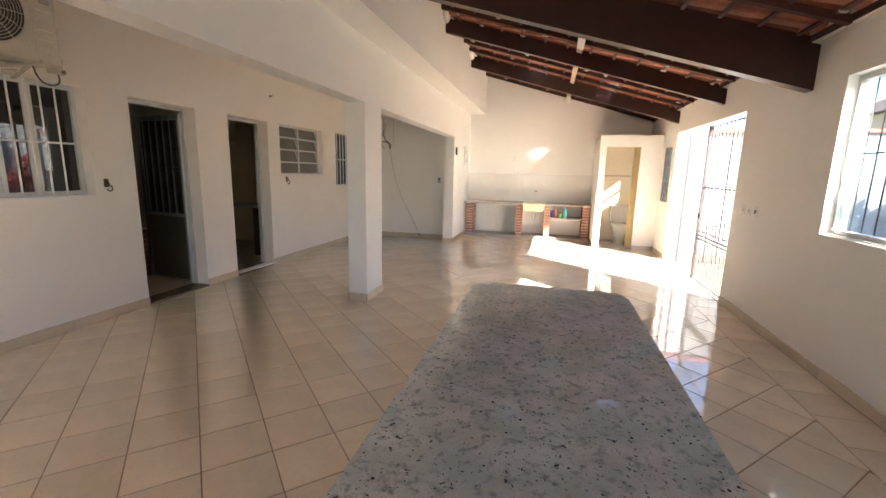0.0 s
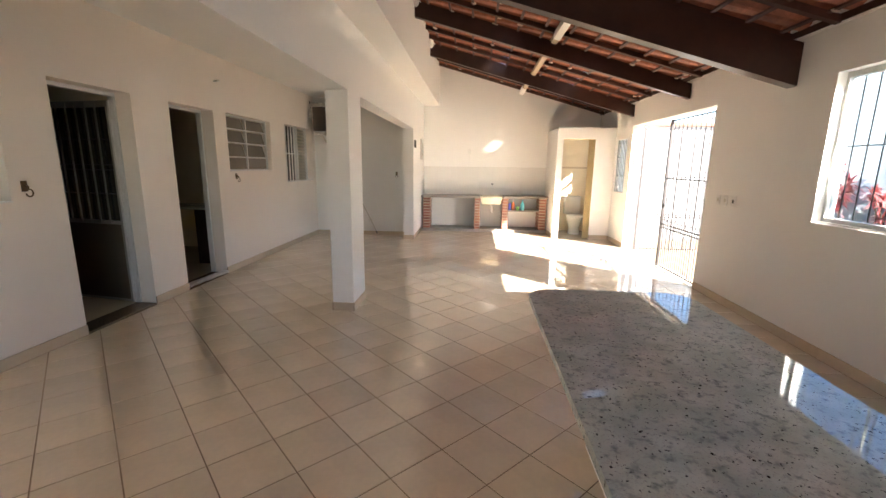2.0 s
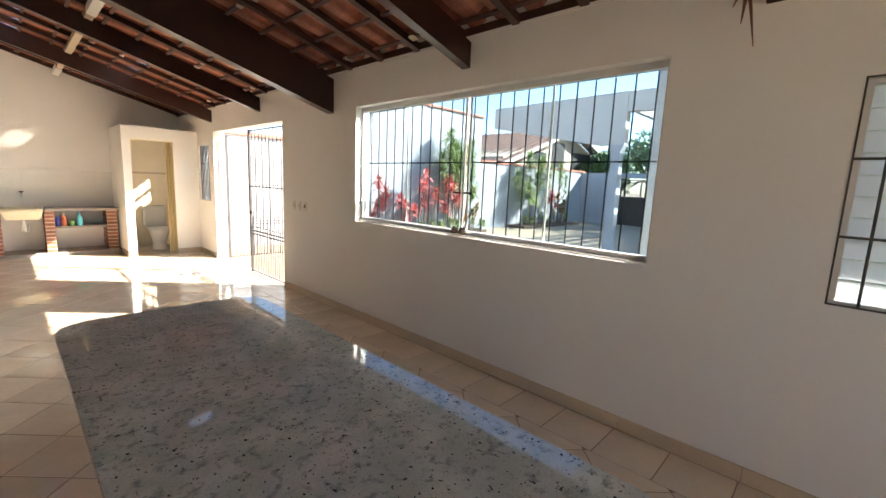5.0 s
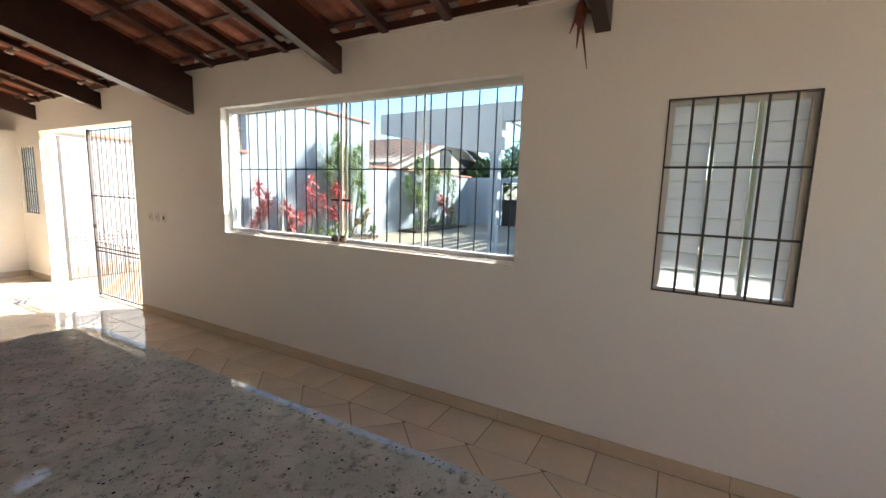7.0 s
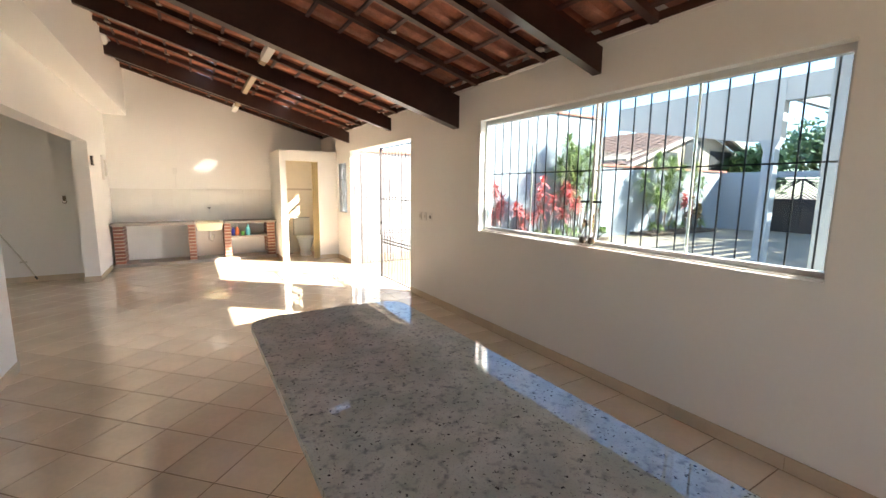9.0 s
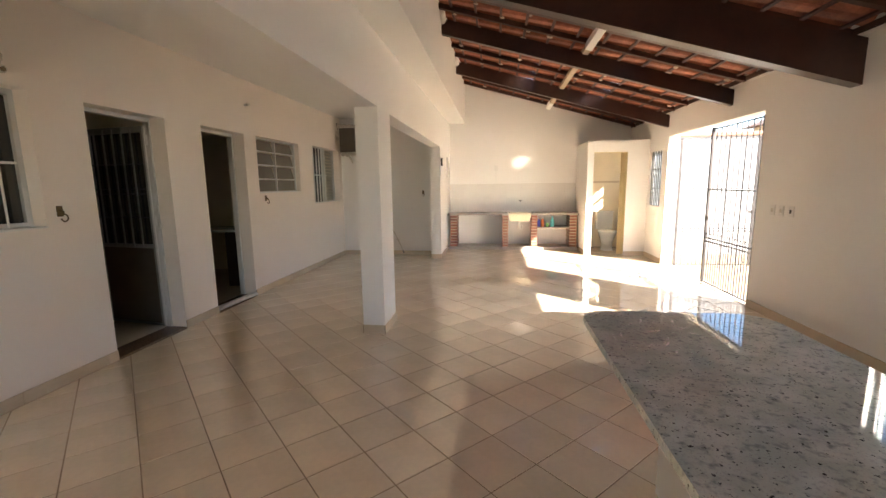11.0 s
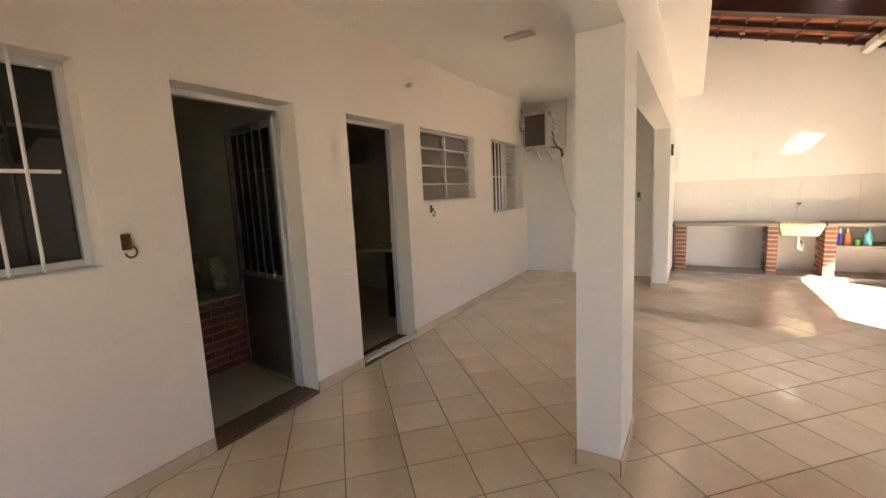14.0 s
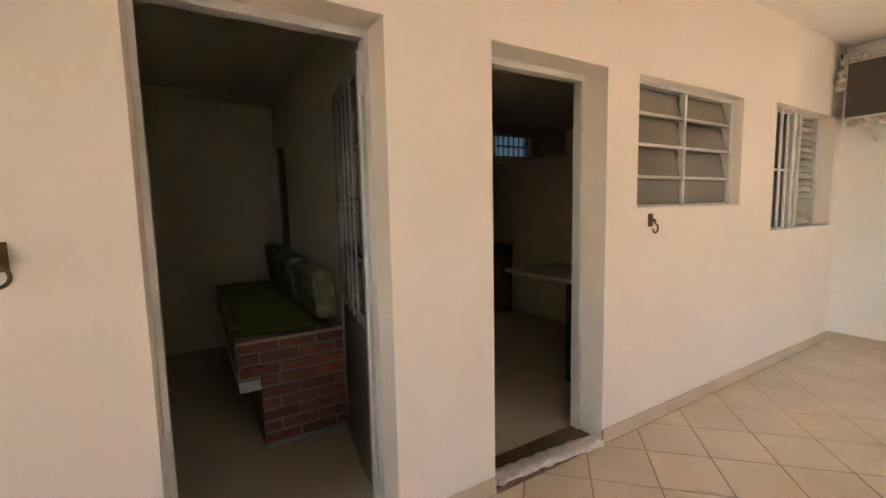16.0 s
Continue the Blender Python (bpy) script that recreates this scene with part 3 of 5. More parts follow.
structure("beam_mortar", bm, M_WALL)


# ---- counter ----
def rounded_outline(x0, y0, x1, y1, r, steps=6):
    pts = []
    for cx, cy, a0 in ((x1 - r, y1 - r, 0), (x0 + r, y1 - r, 90), (x0 + r, y0 + r, 180), (x1 - r, y0 + r, 270)):
        for k in range(steps + 1):
            a = radians(a0 + 90 * k / steps)
            pts.append((cx + r * math.cos(a), cy + r * math.sin(a)))
    return pts


counter = thing("bar_counter", "long bar counter topped with grey speckled granite", "counter")
bm = prism(bmesh.new(), rounded_outline(-0.548, 0.90, 0.35, 3.25, 0.13, 8), "z", 0.776, 0.806)
bmesh.ops.bevel(bm, geom=[e for e in bm.edges if abs(e.verts[0].co.z - e.verts[1].co.z) < 1e-5], offset=0.007, segments=3, affect="EDGES")
part("top", bm, M_GRAN, counter, "polished grey speckled granite slab with rounded corners")
part("base", boxed((-0.22, 1.15, 0), (0.12, 2.95, 0.776)), M_WALL, counter, "white painted masonry base")


# ---- east window ----
def bar_row(parent, name, x, ys, z0, z1, r, mat, label=""):
    first = None
    for y in ys:
        if first is None:
            first = part(name, rod(bmesh.new(), (0, 0, z0), (0, 0, z1), r, 8), mat, parent, label)
            first.location = (x, y, 0)
        else:
            o = first.copy()
            scene.collection.objects.link(o)
            o.location = (x, y, 0)


win = structure("window_large", boxed((XR + 0.03, W_WIN[0] + 0.001, W_WIN[2]), (XRO - 0.002, W_WIN[1] - 0.001, W_WIN[2] + 0.012)), M_WALL)
for a, b in (((2.03, 1.572, 1.088), (2.09, 4.568, 1.12)), ((2.03, 1.572, 2.215), (2.09, 4.568, 2.258)), ((2.03, 1.572, 1.12), (2.09, 1.60, 2.215)), ((2.03, 4.54, 1.12), (2.09, 4.568, 2.215))):
    part("window_frame", boxed(a, b, 0.003), M_ALU, win)
for y, w in ((3.85, 0.010), (3.125, 0.018), (3.075, 0.018), (2.33, 0.012)):
    part("mullion", boxed((2.052, y - w / 2, 1.12), (2.068, y + w / 2, 2.215), 0.002), M_GREENEDGE if y in (3.85, 2.33) else M_ALU, win)
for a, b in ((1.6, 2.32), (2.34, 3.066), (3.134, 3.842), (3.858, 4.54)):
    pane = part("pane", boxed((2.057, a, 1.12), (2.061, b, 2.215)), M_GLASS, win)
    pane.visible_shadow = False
bar_row(win, "bar", 2.108, [4.49 - 0.1282 * k for k in range(23)], W_WIN[2], W_WIN[3], 0.0055, M_IRON)
part("cross_bar", boxed((2.100, W_WIN[0], 1.688), (2.104, W_WIN[1], 1.698)), M_IRON, win)
for y in (3.04, 3.16):
    part("handle", boxed((2.015, y - 0.045, 1.43), (2.03, y + 0.045, 1.448), 0.004), M_DARK, win)
for y in (3.06, 3.15):
    bm = bmesh.new()
    bmesh.ops.create_uvsphere(bm, u_segments=12, v_segments=8, radius=0.032, matrix=Matrix.Translation((2.0, y, W_WIN[2] + 0.048)))
    k = mesh_object("candle_cup", bm, M_SILL, label="small round brown candle cup on the window sill", category="candle cup", group="cups on the window sill")

# ---- louvre window ----
lw = structure("window_louvre", boxed((1.99, 0.161, 1.031), (2.10, 0.774, 1.045)), M_ALU)
for a, b in (((1.958, 0.160, 1.028), (1.968, 0.168, 2.038)), ((1.958, 0.768, 1.028), (1.968, 0.776, 2.038)), ((1.958, 0.168, 1.028), (1.968, 0.768, 1.036)), ((1.958, 0.168, 2.031), (1.968, 0.768, 2.038))):
    part("grille_frame", boxed(a, b), M_IRON, lw)
bar_row(lw, "bar", 1.965, [0.665 - 0.104 * k for k in range(5)], 1.03, 2.035, 0.0062, M_IRON)
for z in (1.345, 1.69):
    part("cross_bar", boxed((1.956, 0.168, z - 0.006), (1.9585, 0.768, z + 0.006)), M_IRON, lw)
for a, b in (((2.0, 0.162, 1.045), (2.06, 0.19, 2.033)), ((2.0, 0.745, 1.045), (2.06, 0.773, 2.033)), ((2.0, 0.19, 2.01), (2.06, 0.745, 2.033))):
    part("window_frame", boxed(a, b), M_ALU, lw)
for y in (0.375, 0.56):
    part("blade_holder", boxed((2.0, y - 0.010, 1.045), (2.04, y + 0.010, 2.01)), M_GREENEDGE, lw)
for y0, y1 in ((0.19, 0.363), (0.387, 0.548), (0.572, 0.745)):
    for k in range(10):
        z = 1.05 + k * 0.096
        bl = part("louvre_blade", prism(bmesh.new(), [(2.030, z), (2.035, z), (2.022, z + 0.092), (2.017, z + 0.092)], "y", y0, y1), M_FROST, lw)
        part("blade_edge", prism(bmesh.new(), [(2.012, z + 0.0925), (2.036, z + 0.0925), (2.036, z + 0.0955), (2.012, z + 0.0955)], "y", y0, y1), M_GREENEDGE, lw)

# ---- slit window ----
sw = structure("window_slit", boxed((1.99, 9.151, 1.021), (2.10, 9.719, 1.035)), M_ALU)
bar_row(sw, "bar", 1.985, [9.18 + 0.085 * k for k in range(7)], 1.02, 2.03, 0.009, M_IRON)
for z in (1.35, 1.7):
    part("cross_bar", boxed((1.992, 9.15, z - 0.008), (1.996, 9.72, z + 0.008)), M_IRON, sw)
for k in range(9):
    z = 1.04 + k * 0.108
    bl = part("louvre_blade", prism(bmesh.new(), [(2.055, z), (2.060, z), (2.030, z + 0.115), (2.025, z + 0.115)], "y", 9.155, 9.715), M_FROST, sw)


# ---- toilet window ----
tw = structure("window_toilet", boxed((1.99, 10.081, 1.401), (2.10, 10.679, 1.415)), M_ALU)
for z in (1.70,):
    part("window_rail", boxed((2.03, 10.081, z - 0.03), (2.05, 10.679, z + 0.03)), M_ALU, tw)
bar_row(tw, "bar", 2.10, [10.2, 10.32, 10.44, 10.56], 1.40, 2.00, 0.007, M_IRON)


# ---- gate ----
def gate_leaf(label, length):
    """Built along +y from its hinge at the origin."""
    g = thing("gate_leaf", label, "gate", group="leaves of the iron gate")
    for y in (0.02, length - 0.02):
        part("stile", boxed((-0.018, y - 0.02, 0.01), (0.018, y + 0.02, 2.20), 0.003), M_GATE, g)
    for z in (0.03, 0.62, 0.67, 1.35, 2.18):
        part("rail", boxed((-0.008, 0.04, z - 0.008), (0.008, length - 0.04, z + 0.008)), M_GATE, g)
    n = 10
    for k in range(1, n):
        y = length * k / n
        part("bar", rod(bmesh.new(), (0, y, 0.03), (0, y, 2.18), 0.007, 8), M_GATE, g)
    for k in range(n):
        y = length * (k + 0.5) / n
        bm = rod(bmesh.new(), (0, y, 0.03), (0, y, 0.72), 0.006, 8)
        bmesh.ops.create_icosphere(bm, subdivisions=1, radius=0.016, matrix=Matrix.Translation((0, y, 0.735)))
        part("spiked_bar", bm, M_GATE, g)
    part("latch", boxed((-0.03, length - 0.12, 0.92), (-0.015, length - 0.02, 0.98), 0.004), M_GATE, g)
    return g


leaf = gate_leaf("grey iron gate leaf with vertical bars and spiked short bars, closed", 1.20)
leaf.location = (2.0, 6.27, 0.0)
leaf = gate_leaf("grey iron gate leaf with vertical bars swung open towards the yard", 1.28)
leaf.matrix_world = pose(2.12, 8.80, -0.01, 0, 0, -90)

# ---- switches ----
for y, label in ((5.95, "white wall plate with one switch"), (5.81, "white wall plate with a pale rocker"), (5.66, "white wall socket plate")):
    s = thing("switch_plate", label, "switch", group="plates on the window wall")
    part("plate", boxed((XR - 0.008, y - 0.04, 1.10), (XR, y + 0.04, 1.21), 0.003), M_WHITE, s)
    part("rocker", boxed((XR - 0.013, y - 0.014, 1.135), (XR - 0.008, y + 0.014, 1.175), 0.002), M_OFFW if y != 5.66 else M_DARK, s)

socket = thing("wall_socket", "small white wall socket with a thin conduit above the worktop", "socket")
part("plate", boxed((-1.05, YB - 0.014, 1.77), (-0.97, YB, 1.89), 0.004), M_WHITE, socket)
part("conduit", boxed((-1.018, YB - 0.010, 0.9), (-1.004, YB, 1.77), 0.002), M_WHITE, socket)

# ---- hanging bird ----
bird = thing("hanging_ornament", "small reddish carved wooden bird hanging beside the roof beam", "ornament")
bm = bmesh.new()
bmesh.ops.create_uvsphere(bm, u_segments=12, v_segments=8, radius=0.5, matrix=Matrix.Translation((1.87, 1.235, 2.50)) @ Matrix.Diagonal((0.06, 0.06, 0.15, 1)))
part("body", bm, M_BIRD, bird)
for p, q, r in (((1.87, 1.23, 2.47), (1.87, 1.185, 2.21), 0.009), ((1.87, 1.24, 2.46), (1.86, 1.245, 2.32), 0.011), ((1.86, 1.25, 2.5), (1.85, 1.285, 2.40), 0.012), ((1.86, 1.215, 2.52), (1.86, 1.16, 2.47), 0.012)):
    part("feather", rod(bmesh.new(), p, q, r, 6, r2=0.002), M_BIRD, bird)
part("cord", rod(bmesh.new(), (1.87, 1.24, 2.55), (1.87, 1.24, 2.67), 0.004, 6), M_DARK, bird)

# ---- north bench ----
structure("bench_plinth", boxed((XP1, 10.46, 0.0), (0.80, YB, 0.06), 0.004), M_CONC)
structure("bench_top", boxed((XP1, 10.48, 0.775), (-0.74, YB, 0.815), 0.004), M_CONC)
structure("bench_top", boxed((-0.20, 10.48, 0.775), (0.80, YB, 0.815), 0.004), M_CONC)
structure("bench_shelf", boxed((-0.09, 10.50, 0.475), (0.61, YB, 0.505), 0.004), M_CONC)
PIERS = ((-2.05, -1.89), (-0.86, -0.73), (-0.22, -0.09), (0.61, 0.77))

sink = thing("laundry_sink", "cream synthetic marble laundry sink set between brick piers", "sink")
bm = bmesh.new()
outer = [(-0.725, 10.47, 0.815), (-0.225, 10.47, 0.815), (-0.225, 10.98, 0.815), (-0.725, 10.98, 0.815)]
rim = [(-0.68, 10.51, 0.815), (-0.27, 10.51, 0.815), (-0.27, 10.93, 0.815), (-0.68, 10.93, 0.815)]
floor_in = [(-0.64, 10.58, 0.66), (-0.31, 10.58, 0.66), (-0.31, 10.90, 0.66), (-0.64, 10.90, 0.66)]
lower = [(-0.68, 10.55, 0.63), (-0.27, 10.55, 0.63), (-0.27, 10.95, 0.63), (-0.68, 10.95, 0.63)]
lip = [(p[0], p[1], 0.775) for p in outer]
rings = [[bm.verts.new(p) for p in ring] for ring in (lower, lip, outer, rim, floor_in)]
for a, b in zip(rings, rings[1:]):
    for i in range(4):
        bm.faces.new((a[i], a[(i + 1) % 4], b[(i + 1) % 4], b[i]))
bm.faces.new(rings[0])
bm.faces.new(rings[-1])
part("basin", bm, M_CREAM, sink)
bm = rod(bmesh.new(), (-0.475, 10.7, 0.63), (-0.475, 10.7, 0.52), 0.022)
rod(bm, (-0.475, 10.7, 0.44), (-0.43, 10.7, 0.40), 0.02)
rod(bm, (-0.475, 10.7, 0.52), (-0.475, 10.7, 0.43), 0.03)
rod(bm, (-0.43, 10.7, 0.40), (-0.40, 10.75, 0.50), 0.018)
rod(bm, (-0.40, 10.75, 0.50), (-0.40, 10.99, 0.50), 0.018)
part("trap", bm, M_WHITE, sink, "white plastic drain trap")
tap = thing("tap", "small metal wall tap above the laundry sink", "tap")
bm = rod(bmesh.new(), (-0.45, 11.0, 1.04), (-0.45, 10.90, 1.04), 0.012)
rod(bm, (-0.45, 10.90, 1.045), (-0.45, 10.88, 0.99), 0.011)
part("spout", bm, M_ALU, tap)
bm = rod(bmesh.new(), (-0.45, 10.94, 1.045), (-0.45, 10.94, 1.075), 0.008)
rod(bm, (-0.48, 10.94, 1.08), (-0.42, 10.94, 1.08), 0.009)
part("handle", bm, M_DARK, tap)


def bottle(label, x, y, r, h, mat, cap, cap_h=0.04):
    b = thing("bottle", label, "bottle", (x, y, 0.505), "cleaning bottles on the shelf")
    bm = bmesh.new()
    prof = [(0.0, 0.0), (r, 0.0), (r, h * 0.55), (r * 0.85, h * 0.68), (r * 0.38, h * 0.80), (r * 0.36, h * 0.86)]
    rings = [[bm.verts.new((q[0] * math.cos(a), q[0] * math.sin(a) * 0.7, q[1])) for a in np.linspace(0, 2 * math.pi, 15)[:-1]] for q in prof[1:]]
    for a, c in zip(rings, rings[1:]):
        for i in range(14):
            bm.faces.new((a[i], a[(i + 1) % 14], c[(i + 1) % 14], c[i]))
    bm.faces.new(rings[0])
    bm.faces.new(rings[-1])
    part("body", bm, mat, b)
    part("cap", rod(bmesh.new(), (0, 0, h * 0.86), (0, 0, h * 0.86 + cap_h), r * 0.42, 12), cap, b)


bottle("dark blue plastic bottle on the cement shelf", -0.045, 10.6, 0.036, 0.20, plain("blue_plastic", (0.04, 0.05, 0.35)), M_WHITE)
bottle("orange plastic bottle with a white cap on the cement shelf", 0.03, 10.58, 0.038, 0.22, plain("orange_plastic", (0.60, 0.15, 0.05)), M_WHITE)
bottle("turquoise plastic bottle on the cement shelf", 0.24, 10.58, 0.045, 0.23, plain("turquoise_plastic", (0.12, 0.50, 0.55)), plain("teal_cap", (0.05, 0.30, 0.35)))
cup = mesh_object("cup", rod(bmesh.new(), (0.135, 10.58, 0.505), (0.135, 10.58, 0.59), 0.03, 14, r2=0.038), plain("green_plastic", (0.18, 0.45, 0.10)), label="small green plastic cup on the cement shelf", category="cup")

# ---- toilet corner ----
door = thing("folding_door", "pale yellow folding plastic door pushed open to one side", "door")
for k in range(6):
    x = 1.43 + k * 0.021
    dy = 0.035 if k % 2 else -0.035
    part("door_leaf", prism(bmesh.new(), [(x, 9.86 + dy), (x + 0.006, 9.86 + dy), (x + 0.027, 9.86 - dy), (x + 0.021, 9.86 - dy)], "z", 0.015, 2.045), M_PALEYEL, door)
part("track", boxed((0.925, 9.845, 2.045), (1.555, 9.875, 2.06)), M_PALEYEL, door)
wc = thing("toilet", "white porcelain toilet with a close-coupled cistern", "toilet")
part("cistern", boxed((1.24, 10.80, 0.42), (1.60, 10.98, 0.80), 0.02), M_PORC, wc)
part("cistern_lid", boxed((1.23, 10.79, 0.80), (1.61, 10.99, 0.83), 0.01), M_PORC, wc)
bm = bmesh.new()
prof = ((0.0, 0.13, 0.17), (0.12, 0.11, 0.15), (0.28, 0.15, 0.21), (0.38, 0.185, 0.26), (0.40, 0.185, 0.26))
rings = [[bm.verts.new((1.42 + w * math.cos(a), 10.55 + d * math.sin(a), z)) for a in np.linspace(0, 2 * math.pi, 21)[:-1]] for z, w, d in prof]
for a, b in zip(rings, rings[1:]):
    for i in range(20):
        bm.faces.new((a[i], a[(i + 1) % 20], b[(i + 1) % 20], b[i]))
bm.faces.new(rings[0])
bm.faces.new(rings[-1])
part("bowl", bm, M_PORC, wc)
bm = bmesh.new()
ra = [[bm.verts.new((1.42 + w * math.cos(a), 10.55 + d * math.sin(a), z)) for a in np.linspace(0, 2 * math.pi, 21)[:-1]] for z, w, d in ((0.402, 0.19, 0.265), (0.425, 0.19, 0.265))]
for i in range(20):
    bm.faces.new((ra[0][i], ra[0][(i + 1) % 20], ra[1][(i + 1) % 20], ra[1][i]))
bm.faces.new(ra[0])
bm.faces.new(ra[1])
part("seat_lid", bm, M_WHITE, wc)

# ---- rag on the floor ----
def crumpled(name, label, category, centre, size, mat, seed, turn=0):
    rng = random.Random(seed)
    bm = bmesh.new()
    bmesh.ops.create_icosphere(bm, subdivisions=4, radius=0.5)
    for v in bm.verts:
        p = v.co.copy()
        n1 = noise.noise(p * 3.1 + Vector((seed, 0, 0))) * 0.28 + noise.noise(p * 8 + Vector((0, seed, 0))) * 0.12
        v.co = p * (1 + n1)
        v.co.z = max(v.co.z, -0.32) + 0.32
    bmesh.ops.transform(bm, matrix=Matrix.Translation(centre) @ Matrix.Rotation(radians(turn), 4, "Z") @ Matrix.Diagonal((*size, 1)), verts=bm.verts)
    return mesh_object(name, bm, mat, label=label, category=category)


crumpled("rag", "crumpled white and grey cloth dropped on the sunlit floor", "cloth", (1.16, 7.80, 0.001), (0.15, 0.10, 0.055), M_CLOTH, 4, 20)
crumpled("rag", "small twisted grey cloth lying on the floor tiles", "cloth", (1.31, 7.74, 0.001), (0.17, 0.07, 0.045), M_CLOTH, 7, -15)

# ---- small things on the inner wall ----
fb = thing("intercom", "small dark wall intercom on the inner wall", "intercom")
part("case", boxed((XP1, 9.40, 1.84), (XP1 + 0.03, 9.50, 1.99), 0.006), M_DARK, fb)
part("face", boxed((XP1 + 0.03, 9.42, 1.86), (XP1 + 0.034, 9.48, 1.97), 0.001), M_OFFW, fb)
pn = thing("breaker_panel", "white breaker panel with a grey cover on the inner wall", "panel")
part("case", boxed((XP1, 10.30, 1.62), (XP1 + 0.04, 10.52, 2.06), 0.006), M_WHITE, pn)
part("cover", boxed((XP1 + 0.04, 10.33, 1.70), (XP1 + 0.046, 10.49, 1.98), 0.002), M_OFFW, pn)


def hook(x, y, z, facing, label):
    """A hammock hook on a plate; facing is its wall's normal, +x or -y."""
    h = thing("hammock_hook", label, "hook", group="hammock hooks")
    part("plate", boxed((0, -0.022, -0.035), (0.008, 0.022, 0.045), 0.003), M_BRASS, h)
    part("eye", rod(bmesh.new(), (0.008, 0, 0.01), (0.035, 0, 0.0), 0.010, 8), M_BRASS, h)
    bm = bmesh.new()
    prev = (0.035, 0, 0.005)
    for k in range(9):
        a = radians(100 - 34 * k)
        q = (0.035, 0.026 * math.cos(a) + 0.004, -0.045 + 0.028 * math.sin(a))
        rod(bm, prev, q, 0.0055, 6)
        prev = q
    part("hook", bm, M_BRASS, h)
    h.matrix_world = pose(x, y, z, 0, 0, 0 if facing == "x" else -90)


hook(XL, 3.79, 1.31, "x", "tarnished brass hammock hook on the pinkish wall")
hook(XL, 6.655, 1.31, "x", "tarnished brass hammock hook under the tilting window")
hook(-2.51, YE, 1.31, "y", "dark hammock hook on the corridor end wall")
hose = thing("tap_stub", "small white capped pipe stub high on the wall", "pipe")
part("stub", rod(bmesh.new(), (XL, 6.32, 2.53), (XL + 0.06, 6.32, 2.53), 0.014), M_WHITE, hose)
part("cap", rod(bmesh.new(), (XL + 0.05, 6.29, 2.53), (XL + 0.05, 6.35, 2.545), 0.012), M_OFFW, hose)
cl = thing("ceiling_vent", "small pale rectangular vent in the corridor ceiling", "vent")
part("frame", boxed((-3.32, 6.55, 2.83), (-3.05, 6.66, 2.85), 0.003), M_OFFW, cl)
for k in range(3):
    part("slat", boxed((-3.30, 6.568 + k * 0.028, 2.824), (-3.07, 6.580 + k * 0.028, 2.83)), M_OFFW, cl)

# ---- air conditioners ----
ac = thing("condenser", "old off-white air conditioner outdoor unit on wall brackets above the window", "air conditioner")
AX, AY0, AY1, AZ0, AZ1 = -3.92, 2.52, 3.31, 2.25, 2.80
part("case", boxed((-4.20, AY0, AZ0), (AX, AY1, AZ1), 0.015), M_CASE, ac)
fy, fz = 2.86, 2.545
# Solid dark disc in place of the shaded recess behind the fan grille.
bm = bmesh.new()
bmesh.ops.create_cone(bm, cap_ends=True, segments=40, radius1=0.235, radius2=0.235, depth=0.01, matrix=Matrix.Translation((AX + 0.005, fy, fz)) @ Matrix.Rotation(radians(90), 4, "Y"))
part("fan_shade_disc", bm, M_DARK, ac)
bm = bmesh.new()
for k in range(1, 13):
    r = 0.235 * k / 12
    prev = None
    for j in range(29):
        a = 2 * math.pi * j / 28
        q = Vector((AX + 0.016, fy + r * math.cos(a), fz + r * math.sin(a)))
        if prev:
            rod(bm, prev, q, 0.0018, 4, False)
        prev = q
for j in range(14):
    a = 2 * math.pi * j / 14
    rod(bm, (AX + 0.018, fy, fz), (AX + 0.018, fy + 0.235 * math.cos(a), fz + 0.235 * math.sin(a)), 0.0025, 4, False)
part("fan_grille", bm, M_CASE, ac)
part("front_panel", boxed((AX, 3.15, 2.30), (AX + 0.006, 3.29, 2.76), 0.002), M_CASE, ac)
part("badge", boxed((AX + 0.006, 3.20, 2.66), (AX + 0.009, 3.27, 2.70)), M_CONC, ac, "small grey maker's plate")
for k in range(4):
    part("vent_slot", boxed((AX + 0.006, 3.18, 2.36 + k * 0.06), (AX + 0.010, 3.26, 2.372 + k * 0.06)), M_CASE, ac)
for y in (2.66, 3.16):
    bm = boxed((XL, y - 0.018, 2.215), (-3.86, y + 0.018, 2.25))
    prism(bm, [(XL, 2.13), (XL + 0.035, 2.13), (-4.02, 2.215), (-4.07, 2.215)], "y", y - 0.012, y + 0.012)
    part("bracket", bm, M_CASE, ac, "stained white steel bracket")
bm = boxed((-4.10, AY1, 2.20), (-3.98, AY1 + 0.05, 2.34), 0.012)
rod(bm, (-4.03, AY1 + 0.03, 2.215), (-3.96, AY1 + 0.03, 2.205), 0.026, 12)
rod(bm, (-4.04, AY1 + 0.03, 2.29), (-3.97, AY1 + 0.03, 2.285), 0.020, 12)
part("valve", bm, M_CASE, ac, "stained brass and plastic pipe valve")
part("valve_nut", rod(bmesh.new(), (-3.962, AY1 + 0.03, 2.205), (-3.950, AY1 + 0.03, 2.203), 0.015, 6), M_BRASS, ac)
part("bottom_flange", boxed((-4.20, AY0, AZ0 - 0.012), (AX + 0.012, AY1, AZ0 + 0.006), 0.003), M_CASE, ac)
for k in range(5):
    part("louvre_slot", boxed((AX + 0.0005, 3.17, 2.40 + 0.07 * k), (AX + 0.0085, 3.27, 2.406 + 0.07 * k)), M_OFFW, ac)


